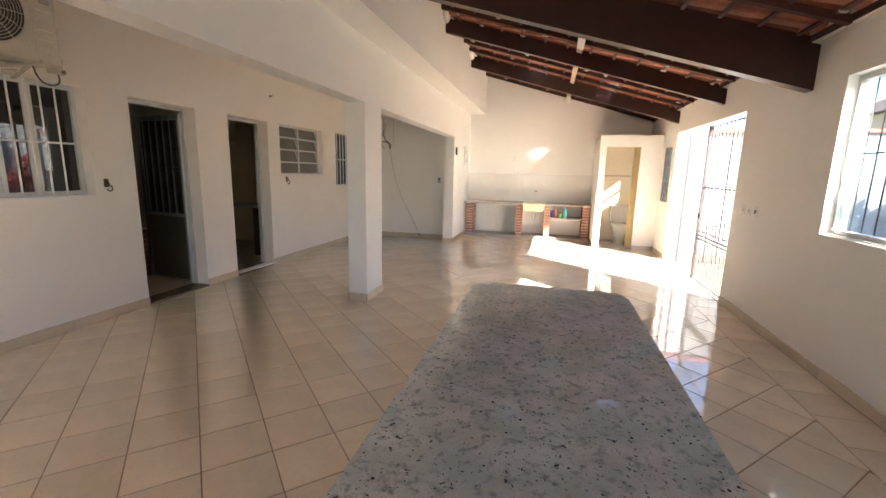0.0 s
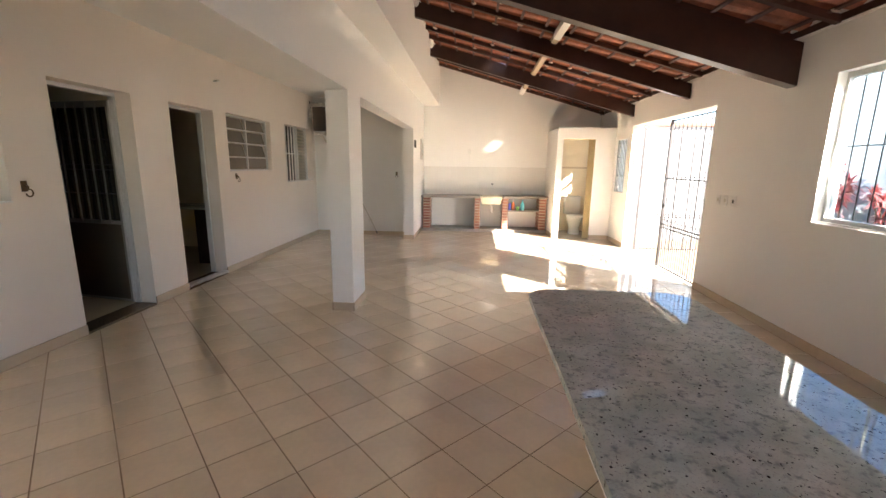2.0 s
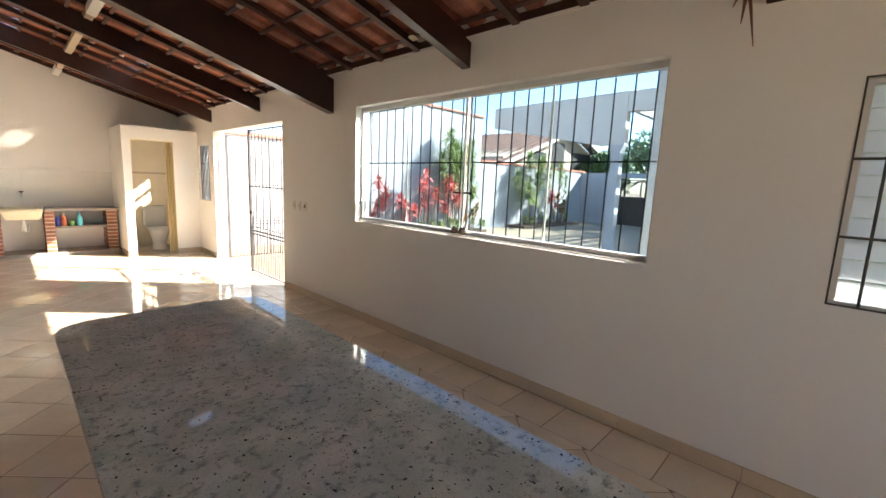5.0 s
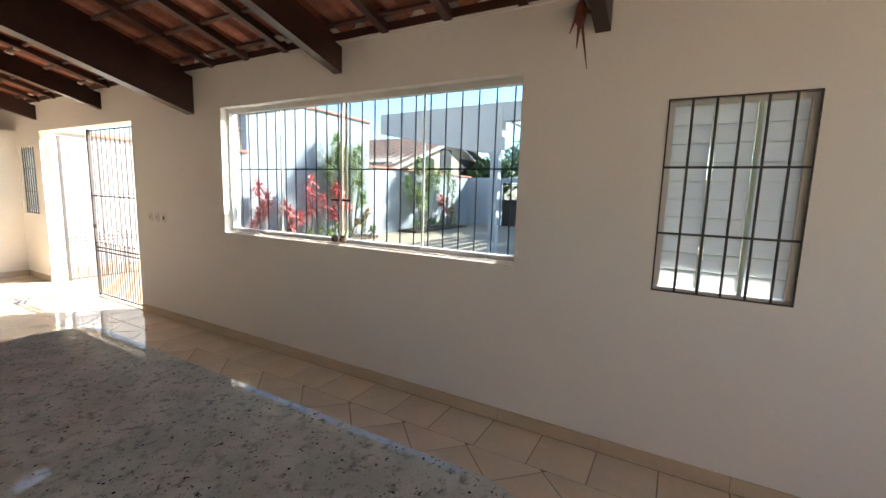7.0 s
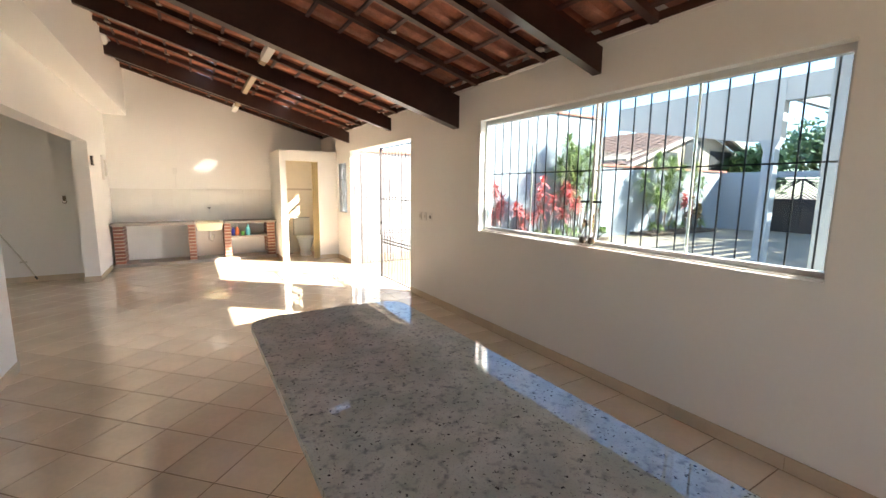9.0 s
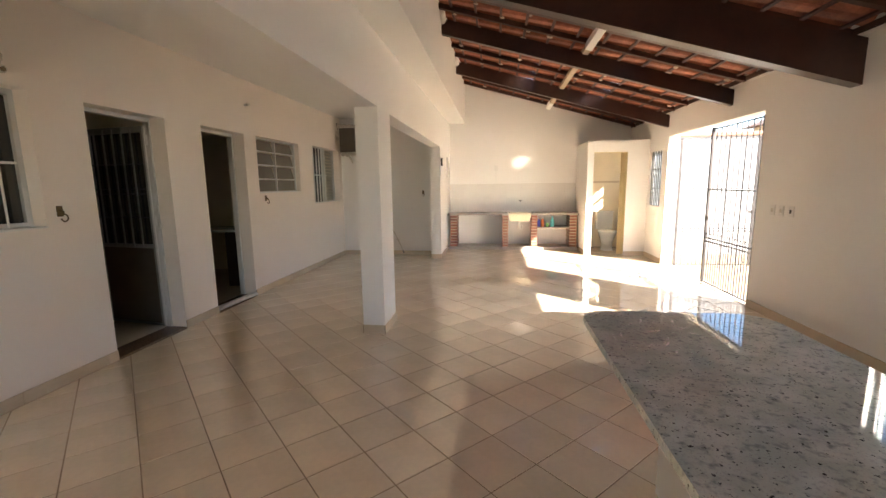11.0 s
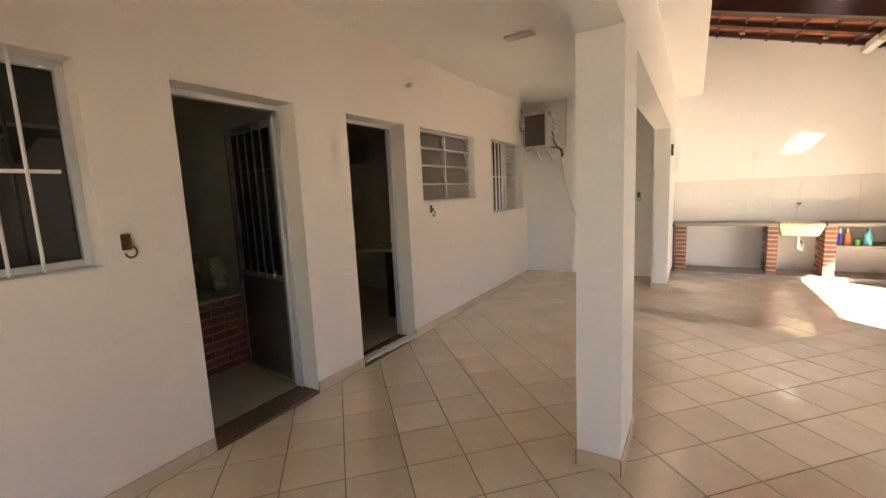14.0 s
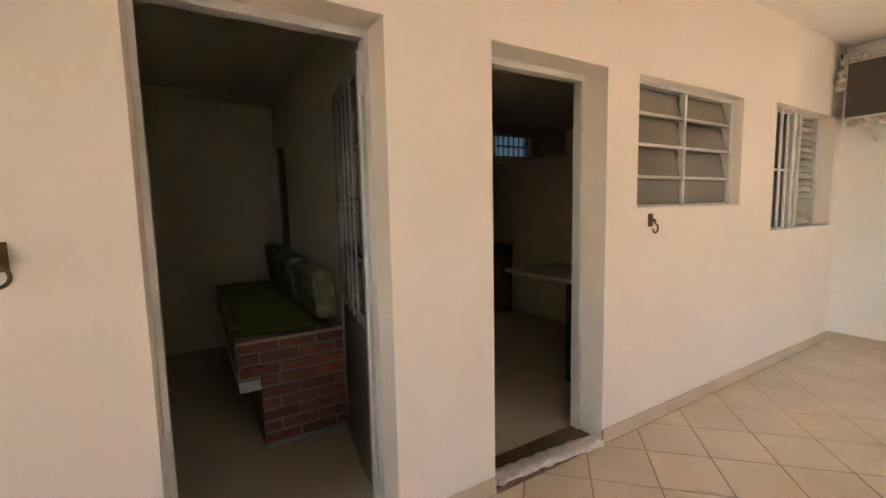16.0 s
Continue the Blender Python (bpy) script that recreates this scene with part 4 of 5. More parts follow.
def cable(parent, pts, r, mat, name="cable", label=""):
    cu = bpy.data.curves.new(name, "CURVE")
    cu.dimensions, cu.bevel_depth, cu.bevel_resolution = "3D", r, 2
    sp = cu.splines.new("NURBS")
    sp.points.add(len(pts) - 1)
    for p, q in zip(sp.points, pts):
        p.co = (*q, 1)
    sp.use_endpoint_u, sp.order_u = True, 3
    cu.materials.append(mat)
    ob = new(name, cu)
    ob.parent = parent
    return tagged(ob, label)


cable(ac, [(-4.0, 3.16, 2.23), (-3.98, 3.16, 2.12), (-3.98, 3.26, 2.08), (-4.0, 3.36, 2.14), (-4.08, 3.35, 2.28)], 0.006, M_DARK)
cable(ac, [(-4.15, 2.5, 2.20), (-4.1, 2.7, 2.14), (-4.05, 2.95, 2.17), (-4.08, 3.12, 2.22), (-4.06, 3.34, 2.27)], 0.016, M_CASE, "pipe")
cable(ac, [(-4.17, 2.5, 2.16), (-4.12, 2.75, 2.11), (-4.08, 3.0, 2.15), (-4.12, 3.14, 2.18)], 0.011, M_FOAM, "pipe")

ac2 = thing("window_air_conditioner", "old window air conditioner in ragged foam high on the end wall", "air conditioner")
part("case", boxed((-4.15, 9.37, 2.13), (-3.80, YE, 2.63), 0.012), M_OFFW, ac2)
part("front", boxed((-4.14, 9.362, 2.145), (-3.815, 9.37, 2.615), 0.003), M_CONC2, ac2, "plain grey-brown front panel")
rng = random.Random(12)
ring = bmesh.new()
edge = [(-4.20 + 0.46 * f, 2.68 - 0.03 * f) for f in np.linspace(0, 1, 26)] + [(-3.74 + 0.05 * math.sin(3 * f), 2.64 - 0.42 * f) for f in np.linspace(0.05, 1, 22)] + [(-4.19, 2.66 - 0.25 * f) for f in np.linspace(0.1, 1, 10)] + [(-4.12 + 0.34 * f, 2.10) for f in np.linspace(0, 1, 14)]
for x, z in edge:
    m = Matrix.Translation((x + rng.uniform(-0.016, 0.016), 9.45 + rng.uniform(-0.03, 0.03), z + rng.uniform(-0.015, 0.015))) @ Matrix.Rotation(rng.random() * 3, 4, "Y") @ Matrix.Diagonal((rng.uniform(0.05, 0.10), 0.12, rng.uniform(0.03, 0.07), 1))
    bmesh.ops.create_icosphere(ring, subdivisions=2, radius=0.5, matrix=m)
part("foam_surround", ring, M_FOAM, ac2, "ragged dirty foam filling")
cable(ac2, [(-4.20, 9.40, 2.72), (-4.18, 9.42, 2.5), (-4.12, 9.46, 2.3)], 0.008, M_DARK, "strap")
for x in (-4.0, -3.8):
    part("bracket", prism(bmesh.new(), [(YE, 1.94), (YE, 1.98), (9.42, 2.12), (9.38, 2.12)], "x", x - 0.012, x + 0.012), M_OFFW, ac2)
cable(ac2, [(-3.72, 9.42, 2.34), (-3.70, 9.42, 2.2), (-3.66, 9.46, 2.12), (-3.60, 9.5, 2.05), (-3.59, 9.5, 1.92), (-3.57, 9.5, 2.06), (-3.66, 9.5, 2.10), (-3.76, 9.45, 2.11)], 0.010, M_DARK)
wire = thing("drain_hose", "thin white drain hose running down the end wall to the floor", "hose")
part("conduit", rod(bmesh.new(), (-3.57, YE - 0.008, 2.85), (-3.585, YE - 0.008, 2.08), 0.008, 8), M_OFFW, wire)
cable(wire, [(-3.66, 9.66, 1.98), (-3.62, 9.685, 1.7), (-3.52, 9.685, 1.3), (-3.40, 9.685, 0.95), (-3.20, 9.685, 0.58), (-3.07, 9.685, 0.33), (-2.95, 9.67, 0.06)], 0.011, M_OFFW, "hose")
part("clip", boxed((-3.12, YE - 0.03, 0.315), (-3.04, YE, 0.335)), M_OFFW, wire)
part("nozzle", rod(bmesh.new(), (-2.965, 9.672, 0.09), (-2.94, 9.665, 0.04), 0.014, 8), M_DARK, wire)


# ---- west windows and doors ----
def west_box(parent, name, y0, y1, z0, z1, x0, x1, mat, bevel=0.0, label=""):
    return part(name, boxed((x0, y0, z0), (x1, y1, z1), bevel), mat, parent, label)


w1 = structure("window_west", boxed((-4.44, W1[0] + 0.001, W1[2]), (XL + 0.012, W1[1] - 0.001, W1[2] + 0.012), 0.002), M_WHITE)
for y0, y1, z0, z1 in ((2.191, 2.23, 1.213, 2.174), (3.65, 3.689, 1.213, 2.174), (2.23, 3.65, 1.213, 1.245), (2.23, 3.65, 2.13, 2.174)):
    west_box(w1, "window_frame", y0, y1, z0, z1, -4.42, -4.36, M_ALU, 0.003)
for y in (2.62, 2.655, 3.045, 3.085, 3.305, 3.335):
    west_box(w1, "sash_stile", y - 0.018, y + 0.018, 1.245, 2.13, -4.405, -4.37, M_ALU, 0.002)
# Panes carry the dark of the room behind in their colour.
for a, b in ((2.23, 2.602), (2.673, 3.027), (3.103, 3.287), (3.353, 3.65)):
    west_box(w1, "pane", a, b, 1.245, 2.13, -4.395, -4.389, M_DARKPANE).visible_shadow = False
bar_row(w1, "bar", -4.30, [2.27, 2.40, 2.53, 2.66, 2.795, 2.911, 3.148, 3.273, 3.369, 3.483], 1.215, 2.174, 0.0075, M_WHITE, "white painted security bar")
west_box(w1, "cross_bar", 2.192, 3.60, 1.655, 1.672, -4.31, -4.305, M_WHITE)

wk = structure("window_tilting", boxed((-4.36, WK[0] + 0.001, WK[2]), (XL + 0.008, WK[1] - 0.001, WK[2] + 0.010), 0.002), M_WHITE)
for y0, y1, z0, z1 in ((6.521, 6.55, 1.395, 2.164), (7.73, 7.759, 1.395, 2.164), (6.55, 7.73, 2.14, 2.164), (7.12, 7.145, 1.395, 2.14)):
    west_box(wk, "window_frame", y0, y1, z0, z1, -4.36, -4.32, M_ALU, 0.002)
for z in (1.40, 1.585, 1.785, 1.975):
    west_box(wk, "rail", 6.55, 7.73, z - 0.009, z + 0.009, -4.350, -4.325, M_ALU, 0.002)
for k, (z0, z1) in enumerate(((1.412, 1.573), (1.597, 1.773), (1.797, 1.963), (1.987, 2.14))):
    for y0, y1 in ((6.553, 7.118), (7.148, 7.727)):
        tilt = 0.0 if k == 0 else 0.045
        part("pane", prism(bmesh.new(), [(-4.345, z0), (-4.340, z0), (-4.340 - tilt, z1), (-4.345 - tilt, z1)], "y", y0, y1), M_RIB, wk)

wb = structure("window_corner", boxed((-4.44, WB[0] + 0.001, WB[2]), (XL + 0.008, WB[1] - 0.001, WB[2] + 0.010), 0.002), M_WHITE)
bar_row(wb, "bar", -4.33, [8.36 + 0.125 * k for k in range(6)], WB[2], WB[3], 0.012, M_WHITE, "white painted security bar")
west_box(wb, "cross_bar", 8.292, 9.1, 1.67, 1.69, -4.338, -4.334, M_WHITE)
west_box(wb, "pane", 8.292, 9.0, 1.176, 2.189, -4.42, -4.41, M_DARKPANE).visible_shadow = False
west_box(wb, "shutter_frame", 9.0, 9.04, 1.176, 2.189, -4.43, -4.37, M_ALU)
west_box(wb, "shutter_frame", 9.50, 9.548, 1.176, 2.189, -4.43, -4.37, M_ALU)
for k in range(16):
    z = 1.18 + k * 0.062
    part("shutter_slat", prism(bmesh.new(), [(-4.425, z + 0.055), (-4.415, z + 0.058), (-4.375, z + 0.008), (-4.385, z + 0.004)], "y", 9.04, 9.50), M_OFFW, wb)

for n, d in ((1, D1), (2, D2)):
    fr = structure("door_frame_%d" % n, boxed((-4.47, d[0] + 0.001, 2.125), (-4.41, d[1] - 0.001, 2.159), 0.003), M_ALU)
    for y0, y1 in ((d[0] + 0.001, d[0] + 0.024), (d[1] - 0.024, d[1] - 0.001)):
        part("jamb", boxed((-4.47, y0, 0.02), (-4.41, y1, 2.125), 0.003), M_ALU, fr)
    structure("door_sill", boxed((-4.47, d[0] + 0.001, -0.05), (XL + 0.004, d[1] - 0.001, 0.018), 0.003), M_SILL)

dl = thing("barred_door", "aluminium door with a barred glass upper half and solid lower panel, swung open inward", "door")
DY, DX0, DX1 = 4.885, -5.26, -4.46
for x0, x1, z0, z1 in ((DX0, DX0 + 0.05, 0.03, 2.09), (DX1 - 0.05, DX1 - 0.022, 0.03, 2.09), (DX1 - 0.022, DX1, 0.03, 2.09), (DX0 + 0.05, DX1 - 0.05, 2.03, 2.09), (DX0 + 0.05, DX1 - 0.05, 0.86, 0.90), (DX0 + 0.05, DX1 - 0.05, 0.03, 0.055)):
    part("frame", boxed((x0, DY, z0), (x1, DY + 0.03, z1), 0.003), M_ALU if x0 == DX1 - 0.022 else M_BARALU, dl)
part("lower_panel", boxed((DX0 + 0.05, DY + 0.008, 0.055), (DX1 - 0.05, DY + 0.022, 0.86)), M_LEAF, dl, "dark bronze lower panel")
part("pane", boxed((DX0 + 0.05, DY + 0.018, 0.90), (DX1 - 0.05, DY + 0.024, 2.03)), M_DARKPANE, dl)
for k in range(5):
    x = DX0 + 0.13 + k * 0.125
    part("bar", boxed((x - 0.008, DY - 0.012, 0.88), (x + 0.008, DY - 0.002, 2.07)), M_BARALU, dl)
for z in (1.18, 1.42, 1.47, 1.72):
    part("cross_bar", boxed((DX0 + 0.05, DY - 0.002, z - 0.006), (DX1 - 0.05, DY + 0.004, z + 0.006)), M_GATE, dl)
for z in (0.2, 1.15, 1.95):
    part("hinge", rod(bmesh.new(), (DX1 + 0.012, DY + 0.01, z - 0.05), (DX1 + 0.012, DY + 0.01, z + 0.05), 0.010), M_ALU, dl)

dl.matrix_world = Matrix.Translation((DX1, DY, 0)) @ Matrix.Rotation(radians(-9), 4, "Z") @ Matrix.Translation((-DX1, -DY, 0))

# ---- rooms behind the west wall ----
vent = structure("room_vent", boxed((-7.70, 8.1, 2.29), (-7.66, 8.8, 2.31)), M_ALU)
part("pane", boxed((-7.70, 8.1, 2.15), (-7.69, 8.8, 2.29)), M_TINT, vent)
part("pane", boxed((-7.70, 8.1, 2.31), (-7.69, 8.8, 2.45)), M_TINT, vent)
for k in range(1, 7):
    part("bar", boxed((-7.67, 8.1 + k * 0.1 - 0.008, 2.15), (-7.66, 8.1 + k * 0.1 + 0.008, 2.45)), M_IRON, vent)
structure("room_floor", boxed((-8, 1.5, -0.12), (XLO + 0.0, YE, 0.0)), M_ROOMF)
structure("room_wall_back", pierced("y", -7.75, -7.6, 1.5, YE, 0, 2.85, [(8.1, 8.8, 2.15, 2.45)]), M_ROOM)
structure("room_wall_south", boxed((-7.6, 1.5, 0), (XLO, 1.62, 2.85)), M_ROOM)
structure("partition", boxed((-7.6, 5.06, 0), (XLO, 5.18, 2.85)), M_ROOM)
structure("partition", boxed((-7.6, 9.55, 0), (XLO, YE, 2.85)), M_ROOM)
structure("partition", boxed((-7.6, 7.98, 0), (-5.0, 8.08, 2.0)), M_ROOM)
structure("room_ceiling", boxed((-7.75, 1.5, 2.60), (XLO, YE, 2.66)), M_ROOM)
bm = bmesh.new()
prism(bm, [(-7.6, 2.60), (-7.6, 2.52), (-7.52, 2.60)], "y", 1.62, 5.06)
structure("cornice", bm, M_ROOM)
structure("wall_panel", prism(bmesh.new(), [(-7.58, 0.0), (-7.10, 0.0), (-7.10, 1.88), (-7.18, 1.97), (-7.50, 1.97), (-7.58, 1.88)], "y", 5.0, 5.06), M_WHITE)
structure("wall_trim", prism(bmesh.new(), [(-7.097, 0.0), (-7.02, 0.0), (-6.99, 1.2), (-6.99, 1.7), (-7.02, 1.92), (-7.08, 2.03), (-7.13, 2.03), (-7.097, 1.9)], "y", 5.01, 5.06), M_WOODTRIM)

seat = thing("built_in_bench", "built-in brick bench with green seat pad and patterned back cushions", "bench")
part("core", boxed((-7.55, 4.53, 0.0), (-5.297, 5.05, 0.60)), M_CONC, seat)
part("slab", boxed((-7.55, 4.41, 0.365), (-5.31, 4.53, 0.43), 0.004), M_WHITE, seat, "white slab edge under the seat")
part("capping", boxed((-5.40, 4.41, 0.655), (-5.285, 5.05, 0.675), 0.003), M_MORTAR, seat)
part("upper_panel", boxed((-5.37, 4.42, 0.43), (-5.31, 5.05, 0.655)), M_MORTAR, seat)
pad = thing("seat_pad", "green seat pad on the brick bench", "cushion")
part("pad", boxed((-7.45, 4.45, 0.60), (-5.42, 4.92, 0.69), 0.035), M_OLIVE, pad)
part("side_cloth", boxed((-7.45, 4.405, 0.44), (-5.42, 4.45, 0.685), 0.015), M_CAMO, pad)
for k, (x0, x1) in enumerate(((-7.35, -6.75), (-6.72, -6.1), (-6.05, -5.45))):
    bm = boxed((x0, 4.88, 0.69), (x1, 5.04, 1.08 - 0.03 * k), 0.05)
    for v in bm.verts:
        v.co.y += 0.10 * (0.9 - v.co.z)
    mesh_object("back_cushion", bm, M_CAMO, label="patterned olive back cushion leaning against the wall", category="cushion", group="cushions on the brick bench")

kt = thing("kitchen_counter", "pale granite breakfast counter on a dark base", "counter")
part("top", boxed((-5.60, 6.62, 0.83), (-4.75, 7.26, 0.86), 0.004), M_GRAN, kt)
part("base", boxed((-5.0, 6.75, 0.0), (-4.80, 7.15, 0.83)), M_DKWOOD, kt)
cab = thing("dark_cabinet", "dark kitchen cabinet against the far wall", "cabinet")
part("body", boxed((-7.58, 6.4, 0.0), (-7.0, 7.9, 0.9), 0.005), M_DKWOOD, cab)
part("door", boxed((-7.0, 6.45, 0.08), (-6.98, 7.1, 0.85), 0.003), M_DKWOOD, cab)
part("door", boxed((-7.0, 7.15, 0.08), (-6.98, 7.85, 0.85), 0.003), M_DKWOOD, cab)
tall = thing("tall_cabinet", "dark tall cabinet with a pale box on top", "cabinet")
part("body", boxed((-7.58, 7.1, 0.9), (-7.2, 7.75, 2.05), 0.005), M_DKWOOD, tall)
structure("tile_border", boxed((-7.6, 5.18, 1.50), (-7.59, 7.98, 1.53)), M_BRICKD)

bag = thing("plastic_bundle", "rolled bundle in crumpled pale plastic along the doorway sill", "bundle")
bm = bmesh.new()
n_s, n_r = 40, 12
rings = []
for i in range(n_s):
    f = i / (n_s - 1)
    y = 5.46 + 0.74 * f
    ring_v = []
    for j in range(n_r):
        a = 2 * math.pi * j / n_r
        r = 1 + 0.35 * noise.noise(Vector((f * 14, math.cos(a) * 1.5, math.sin(a) * 1.5)))
        ring_v.append(bm.verts.new((-4.275 + 0.05 * (f - 0.5) + 0.055 * r * math.cos(a), y, 0.02 + 0.018 + 0.020 * r * math.sin(a))))
    rings.append(ring_v)
for a, b in zip(rings, rings[1:]):
    for j in range(n_r):
        bm.faces.new((a[j], a[(j + 1) % n_r], b[(j + 1) % n_r], b[j]))
bm.faces.new(rings[0])
bm.faces.new(rings[-1])
part("roll", bm, M_PLASTIC, bag)


# ---- pieces: bricks, baseboards, wall tiles ----
def piece_mesh(name, sx, sy, sz, mat, bev=0.003):
    bm = boxed((-sx / 2, -sy / 2, -sz / 2), (sx / 2, sy / 2, sz / 2))
    bmesh.ops.bevel(bm, geom=list(bm.edges), offset=bev, segments=1, affect="EDGES")
    bmesh.ops.recalc_face_normals(bm, faces=bm.faces)
    me = bpy.data.meshes.new(name)
    bm.to_mesh(me)
    bm.free()
    me.materials.append(mat)
    return me


cache = {}


def piece(name, parent, centre, size, mat, bev=0.003, tilt=(0, 0, 0)):
    key = (name, tuple(round(s, 4) for s in size), mat.name)
    if key not in cache:
        cache[key] = piece_mesh(name, *size, mat, bev)
    o = new(name, cache[key])
    o.parent = parent
    o.matrix_basis = pose(*centre, *tilt)
    return o


rng = random.Random(5)
for x0, x1 in PIERS:
    pier = structure("brick_pier", boxed((x0 + 0.004, 10.504, 0.06), (x1 - 0.004, YB, 0.775)), M_MORTAR)
    w = x1 - x0
    for k in range(11):
        z = 0.06 + 0.065 * k + 0.030
        if k % 2:
            piece("brick", pier, ((x0 + x1) / 2, 10.62, z), (w, 0.236, 0.052), M_BRICK, tilt=(0, 0, rng.uniform(-0.8, 0.8)))
            piece("brick", pier, ((x0 + x1) / 2, 10.87, z), (w, 0.236, 0.052), M_BRICK)
        else:
            piece("brick", pier, ((x0 + x1) / 2, 10.56, z), (w, 0.115, 0.052), M_BRICK, tilt=(0, 0, rng.uniform(-0.8, 0.8)))
            piece("brick", pier, ((x0 + x1) / 2, 10.745, z), (w, 0.236, 0.052), M_BRICK)
for k in range(9):
    z = 0.03 + 0.0715 * k
    y_lo = 4.525 if z < 0.42 else 4.42
    ys, y = [], y_lo - (0.11 if k % 2 else 0)
    while y < 5.04:
        a, b = max(y, y_lo), min(y + 0.21, 5.045)
        if b - a > 0.03:
            piece("brick", seat, (-5.315, (a + b) / 2, z + 0.028), (0.05, round(b - a, 3), 0.056), M_BRICKD)
        y += 0.222

dado = structure("wall_tiling", boxed((XP1, YB - 0.006, 0.815), (0.80, YB, 1.47)), M_JOINT)
for r in range(2):
    for c in range(9):
        a, b = XP1 + 0.33 * c, min(XP1 + 0.33 * (c + 1), 0.80)
        if b - a > 0.05:
            piece("tile", dado, ((a + b) / 2, YB - 0.009, 0.815 + 0.327 * r + 0.163), (round(b - a - 0.003, 3), 0.006, 0.323), M_GLAZE, 0.001)


def baseboard(name, axis, t, inward, s0, s1, step=0.655, h=0.088):
    """Pieces along a wall's foot. t: the wall's face; inward: +1 or -1, the side of the room."""
    root = structure(name, boxed(*(((t, s0, 0), (t + inward * 0.006, s1, h - 0.004)) if axis == "y" else ((s0, t, 0), (s1, t + inward * 0.006, h - 0.004)))), M_GROUT)
    s = s0
    while s < s1 - 0.02:
        e = min(s + step, s1)
        L = round(e - s - 0.002, 3)
        c = (s + e) / 2
        if axis == "y":
            piece("tile", root, (t + inward * 0.007, c, h / 2), (0.010, L, h), M_BASE, 0.0015)
        else:
            piece("tile", root, (c, t + inward * 0.007, h / 2), (L, 0.010, h), M_BASE, 0.0015)
        s = e


baseboard("baseboard_east", "y", XR, -1, 0.971 - 6 * 0.655, 6.25)
baseboard("baseboard_east", "y", XR, -1, 8.90, 9.80)
for s0, s1 in ((-3.2, 4.10), (4.92, 5.44), (6.24, YE)):
    baseboard("baseboard_west", "y", XL, 1, s0, s1)
baseboard("baseboard_corridor", "x", YE, -1, XL + 0.013, XP0 - 0.013)
baseboard("baseboard_inner", "y", XP1, 1, 9.258, 10.46)
baseboard("baseboard_inner", "y", XP0, -1, 9.258, YE)
baseboard("baseboard_inner", "x", 9.27, -1, XP0 - 0.012, XP1 + 0.012)
baseboard("baseboard_pillar", "y", XP1, 1, 4.938, 5.412)
baseboard("baseboard_pillar", "y", XP0 - 0.02, -1, 4.938, 5.412)
baseboard("baseboard_pillar", "x", 4.95, -1, XP0 - 0.02, XP1)
baseboard("baseboard_pillar", "x", 5.40, 1, XP0 - 0.02, XP1)
baseboard("baseboard_wc", "x", 9.80, -1, 1.56, XR - 0.013)
baseboard("baseboard_wc", "x", 9.80, -1, 0.79, 0.92)
baseboard("baseboard_wc", "y", 0.80, -1, 9.79, 10.46)

# ---- roof tiles ----
roof = structure("roof", boxed((XU - 0.1, YN, roof_z(XU) + 0.30), (XU - 0.05, YB + 0.15, roof_z(XU) + 0.31)), M_ROOF)


def tile_profile():
    """Across the slope: a shallow channel and a raised roll."""
    pts = [(-0.134, 0.050), (-0.118, 0.018), (-0.095, 0.002), (-0.050, 0.0), (0.000, 0.002), (0.020, 0.016), (0.038, 0.045), (0.062, 0.062), (0.090, 0.062), (0.112, 0.046), (0.134, 0.014)]
    return pts


def roof_tile_mesh(name, mat):
    bm = bmesh.new()
    half = 0.18
    rows = []
    for x in (-half, half):
        lift = 0.016 if x > 0 else 0.0
        lo = [bm.verts.new((x, p[0], p[1] + lift)) for p in tile_profile()]
        up = [bm.verts.new((x, p[0], p[1] + lift + 0.012)) for p in tile_profile()]
        rows.append((lo, up))
    (l0, u0), (l1, u1) = rows
    n = len(l0)
    for i in range(n - 1):
        bm.faces.new((l0[i], l0[i + 1], l1[i + 1], l1[i]))
        bm.faces.new((u0[i], u1[i], u1[i + 1], u0[i + 1]))
        bm.faces.new((l0[i], u0[i], u0[i + 1], l0[i + 1]))
        bm.faces.new((l1[i], l1[i + 1], u1[i + 1], u1[i]))
    bmesh.ops.recalc_face_normals(bm, faces=bm.faces)
    me = bpy.data.meshes.new(name)
    bm.to_mesh(me)
    bm.free()
    me.materials.append(mat)
    return me


clay, glass, spot_tile = roof_tile_mesh("roof_tile", M_ROOF), roof_tile_mesh("glass_roof_tile", M_GTILE), roof_tile_mesh("sun_spot_roof_tile", M_SPOTTILE)
# The last tile is out of view, placed to throw that sun spot.
GLASS_AT = ((-0.48, 9.4), (-0.48, 8.9), (-0.50, 8.3), (0.71, 9.4), (0.71, 8.93), (0.75, 8.3), (0.72, 7.97), (-0.49, 6.0), (0.71, 5.97), (1.52, 5.31), (0.67, 9.85))
spots = []
for c in range(int((YB + 0.1 - YN) / 0.255) + 1):
    for r in range(13):
        spots.append((XRO - 0.10 - 0.31 * r, YN + 0.1 + 0.255 * c))
glassy_spots = {min(spots, key=lambda s: (s[0] - g[0]) ** 2 + (s[1] - g[1]) ** 2) for g in GLASS_AT}
near = set(sorted(spots, key=lambda s: max(abs(s[0] - 0.2) * 1.6, abs(s[1] - 5.2)))[:300])
rest_v, rest_f = [], []
base_v = [v.co.copy() for v in clay.vertices]
base_f = [tuple(p.vertices) for p in clay.polygons]
ang = math.degrees(math.atan(SLOPE))
rng = random.Random(77)
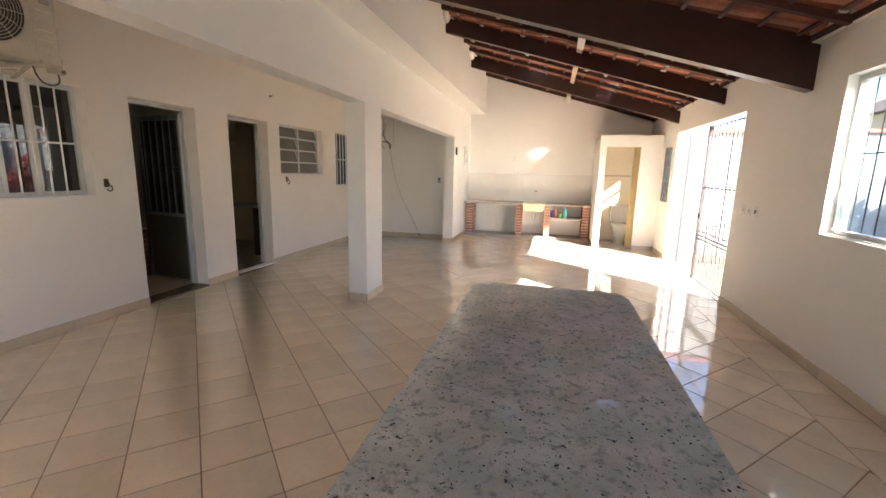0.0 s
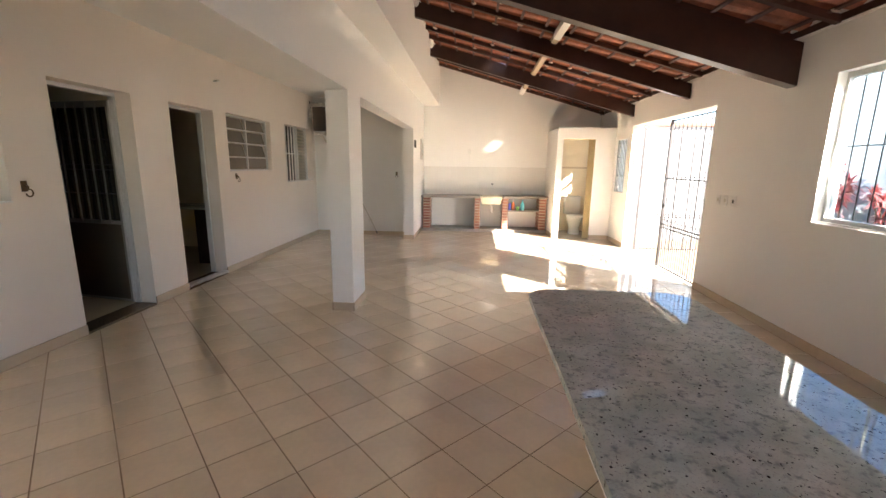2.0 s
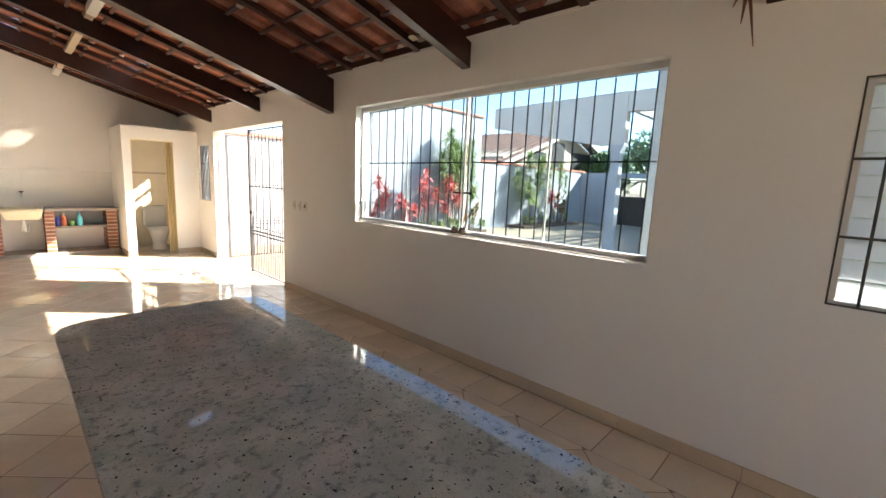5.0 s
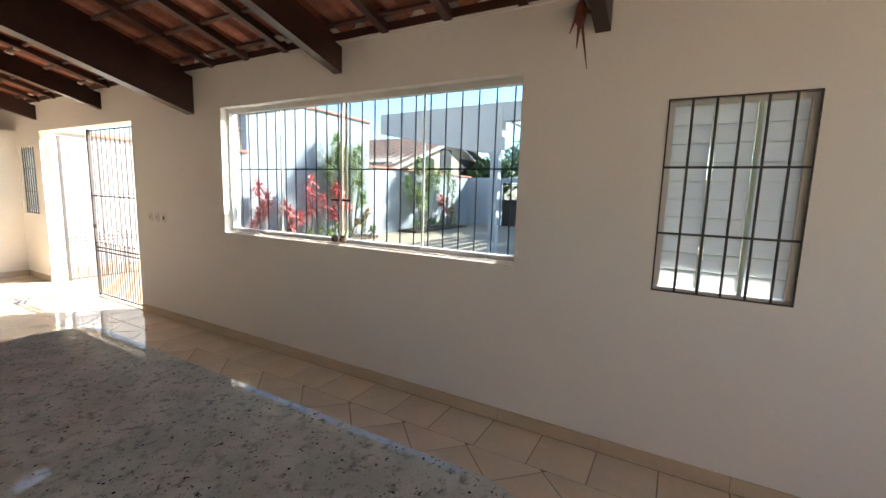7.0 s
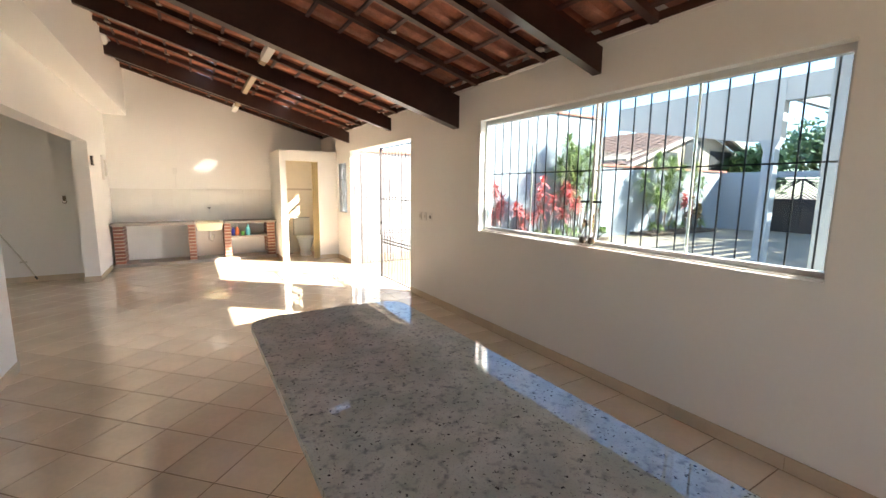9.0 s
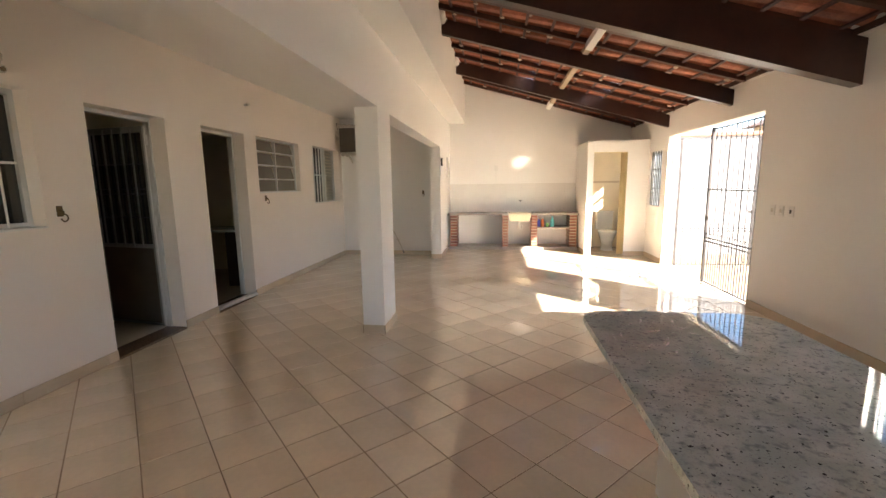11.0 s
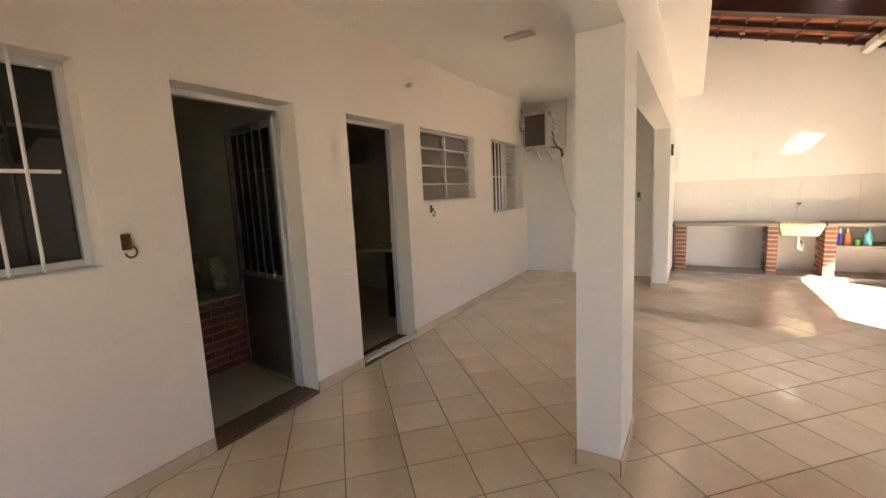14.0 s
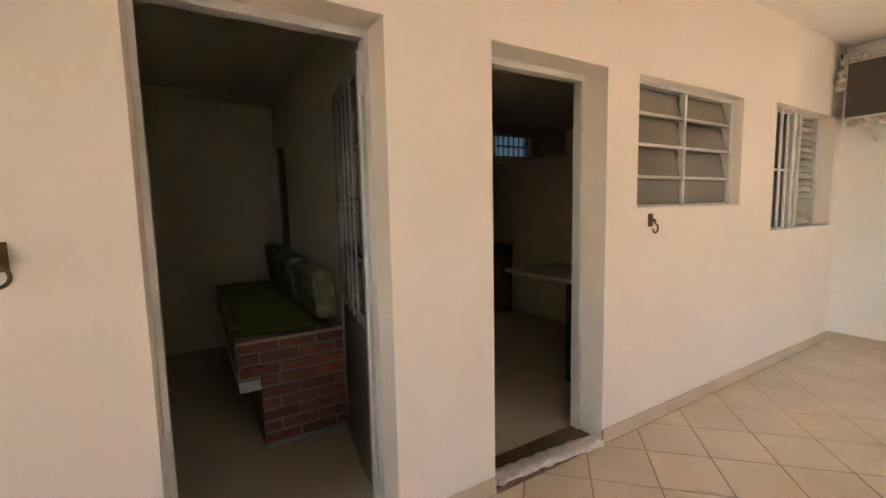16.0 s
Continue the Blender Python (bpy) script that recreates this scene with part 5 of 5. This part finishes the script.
for s in spots:
    m = pose(s[0] + rng.uniform(-0.006, 0.006), s[1] + rng.uniform(-0.002, 0.002), roof_z(s[0]) + 0.006, rng.uniform(-0.8, 0.8), ang, rng.uniform(-0.7, 0.7))
    if s in glassy_spots:
        o = new("glass_roof_tile", spot_tile if s[1] > 9.6 else glass)
        o.parent, o.matrix_basis = roof, m
        tagged(o, "clear glass roof tile")
    elif s in near:
        o = new("roof_tile", clay)
        o.parent, o.matrix_basis = roof, m
    else:
        k = len(rest_v)
        rest_v += [m @ v for v in base_v]
        rest_f += [tuple(i + k for i in f) for f in base_f]
me = bpy.data.meshes.new("roof_tiles")
me.from_pydata(rest_v, [], rest_f)
me.materials.append(M_ROOF)
tagged(new("roof_tiles", me), kind="stuff", label="further clay roof tiles")

# ---- floor tiles ----
PITCH, JOINT = 0.3333, 0.0062
GU, GV = 0.312, 0.065
floor = structure("floor", boxed((XL - 0.02, YN, -0.12), (XRO, YB, -0.0022)), M_GROUT)


def clip(poly, lo_x, hi_x, lo_y, hi_y):
    for axis, lim, sign in ((0, lo_x, 1), (0, hi_x, -1), (1, lo_y, 1), (1, hi_y, -1)):
        out = []
        for i, p in enumerate(poly):
            q = poly[(i + 1) % len(poly)]
            dp, dq = sign * (p[axis] - lim), sign * (q[axis] - lim)
            if dp >= 0:
                out.append(p)
            if dp * dq < 0:
                f = dp / (dp - dq)
                out.append((p[0] + (q[0] - p[0]) * f, p[1] + (q[1] - p[1]) * f))
        poly = out
        if len(poly) < 3:
            return []
    return poly


def area(poly):
    return abs(sum(p[0] * q[1] - q[0] * p[1] for p, q in zip(poly, poly[1:] + poly[:1]))) / 2


def tile_geometry(poly):
    """Verts and faces of one tile: a flat glazed top with a small rounded edge."""
    cx, cy = sum(p[0] for p in poly) / len(poly), sum(p[1] for p in poly) / len(poly)
    def ring(inset, z):
        out = []
        for p in poly:
            d = math.hypot(p[0] - cx, p[1] - cy) or 1
            f = max(0.2, (d - inset * 1.41) / d)
            out.append((cx + (p[0] - cx) * f, cy + (p[1] - cy) * f, z))
        return out
    n = len(poly)
    v = ring(0, -0.006) + ring(0, -0.0012) + ring(0.0018, 0.0)
    f = [tuple(range(2 * n, 3 * n))]
    for k in (0, 1):
        for i in range(n):
            j = (i + 1) % n
            f.append((k * n + i, k * n + j, (k + 1) * n + j, (k + 1) * n + i))
    return v, f


tiles = []
h = (PITCH - JOINT) / 2
for iu in range(-30, 40):
    for iv in range(-30, 50):
        u, v = GU + (iu + 0.5) * PITCH, GV + (iv + 0.5) * PITCH
        sq = [((a - b) / 2 ** 0.5, (a + b) / 2 ** 0.5) for a, b in ((u - h, v - h), (u + h, v - h), (u + h, v + h), (u - h, v + h))]
        cut = clip(sq, XL + 0.014, 1.606, YN, YB)
        if cut and area(cut) > 0.002:
            tiles.append((cut, area(cut) > 0.9999 * (2 * h) ** 2))
y = 0.983 - 13 * PITCH
while y < YB:
    tiles.append((clip([(1.612, y), (XR - 0.014, y), (XR - 0.014, y + PITCH - JOINT), (1.612, y + PITCH - JOINT)], -9, 9, YN, YB), False))
    y += PITCH
tiles = [t for t in tiles if t[0]]
tiles.append(([(XR - 0.014, 6.26), (XRO - 0.002, 6.26), (XRO - 0.002, 7.55), (XR - 0.014, 7.55)], False))
tiles.append(([(XR - 0.014, 7.56), (XRO - 0.002, 7.56), (XRO - 0.002, 8.89), (XR - 0.014, 8.89)], False))


def centre(poly):
    return sum(p[0] for p in poly) / len(poly), sum(p[1] for p in poly) / len(poly)


tiles.sort(key=lambda t: max(abs(centre(t[0])[0] + 1.2) * 0.9, abs(centre(t[0])[1] - 3.7)))
full_mesh = None
rest_v, rest_f = [], []
for k, (poly, full) in enumerate(tiles):
    cx, cy = centre(poly)
    local = [(p[0] - cx, p[1] - cy) for p in poly]
    if k < 300:
        if full and full_mesh:
            me = full_mesh
        else:
            v, f = tile_geometry(local)
            me = bpy.data.meshes.new("tile")
            me.from_pydata(v, [], f)
            me.materials.append(M_TILE)
            if full:
                full_mesh = me
        o = new("tile", me)
        o.parent, o.location = floor, (cx, cy, 0)
    else:
        v, f = tile_geometry(poly)
        n0 = len(rest_v)
        rest_v += v
        rest_f += [tuple(i + n0 for i in q) for q in f]
me = bpy.data.meshes.new("floor_tiles")
me.from_pydata(rest_v, [], rest_f)
me.materials.append(M_TILE)
tagged(new("floor_tiles", me), kind="stuff", label="further beige glazed floor tiles")
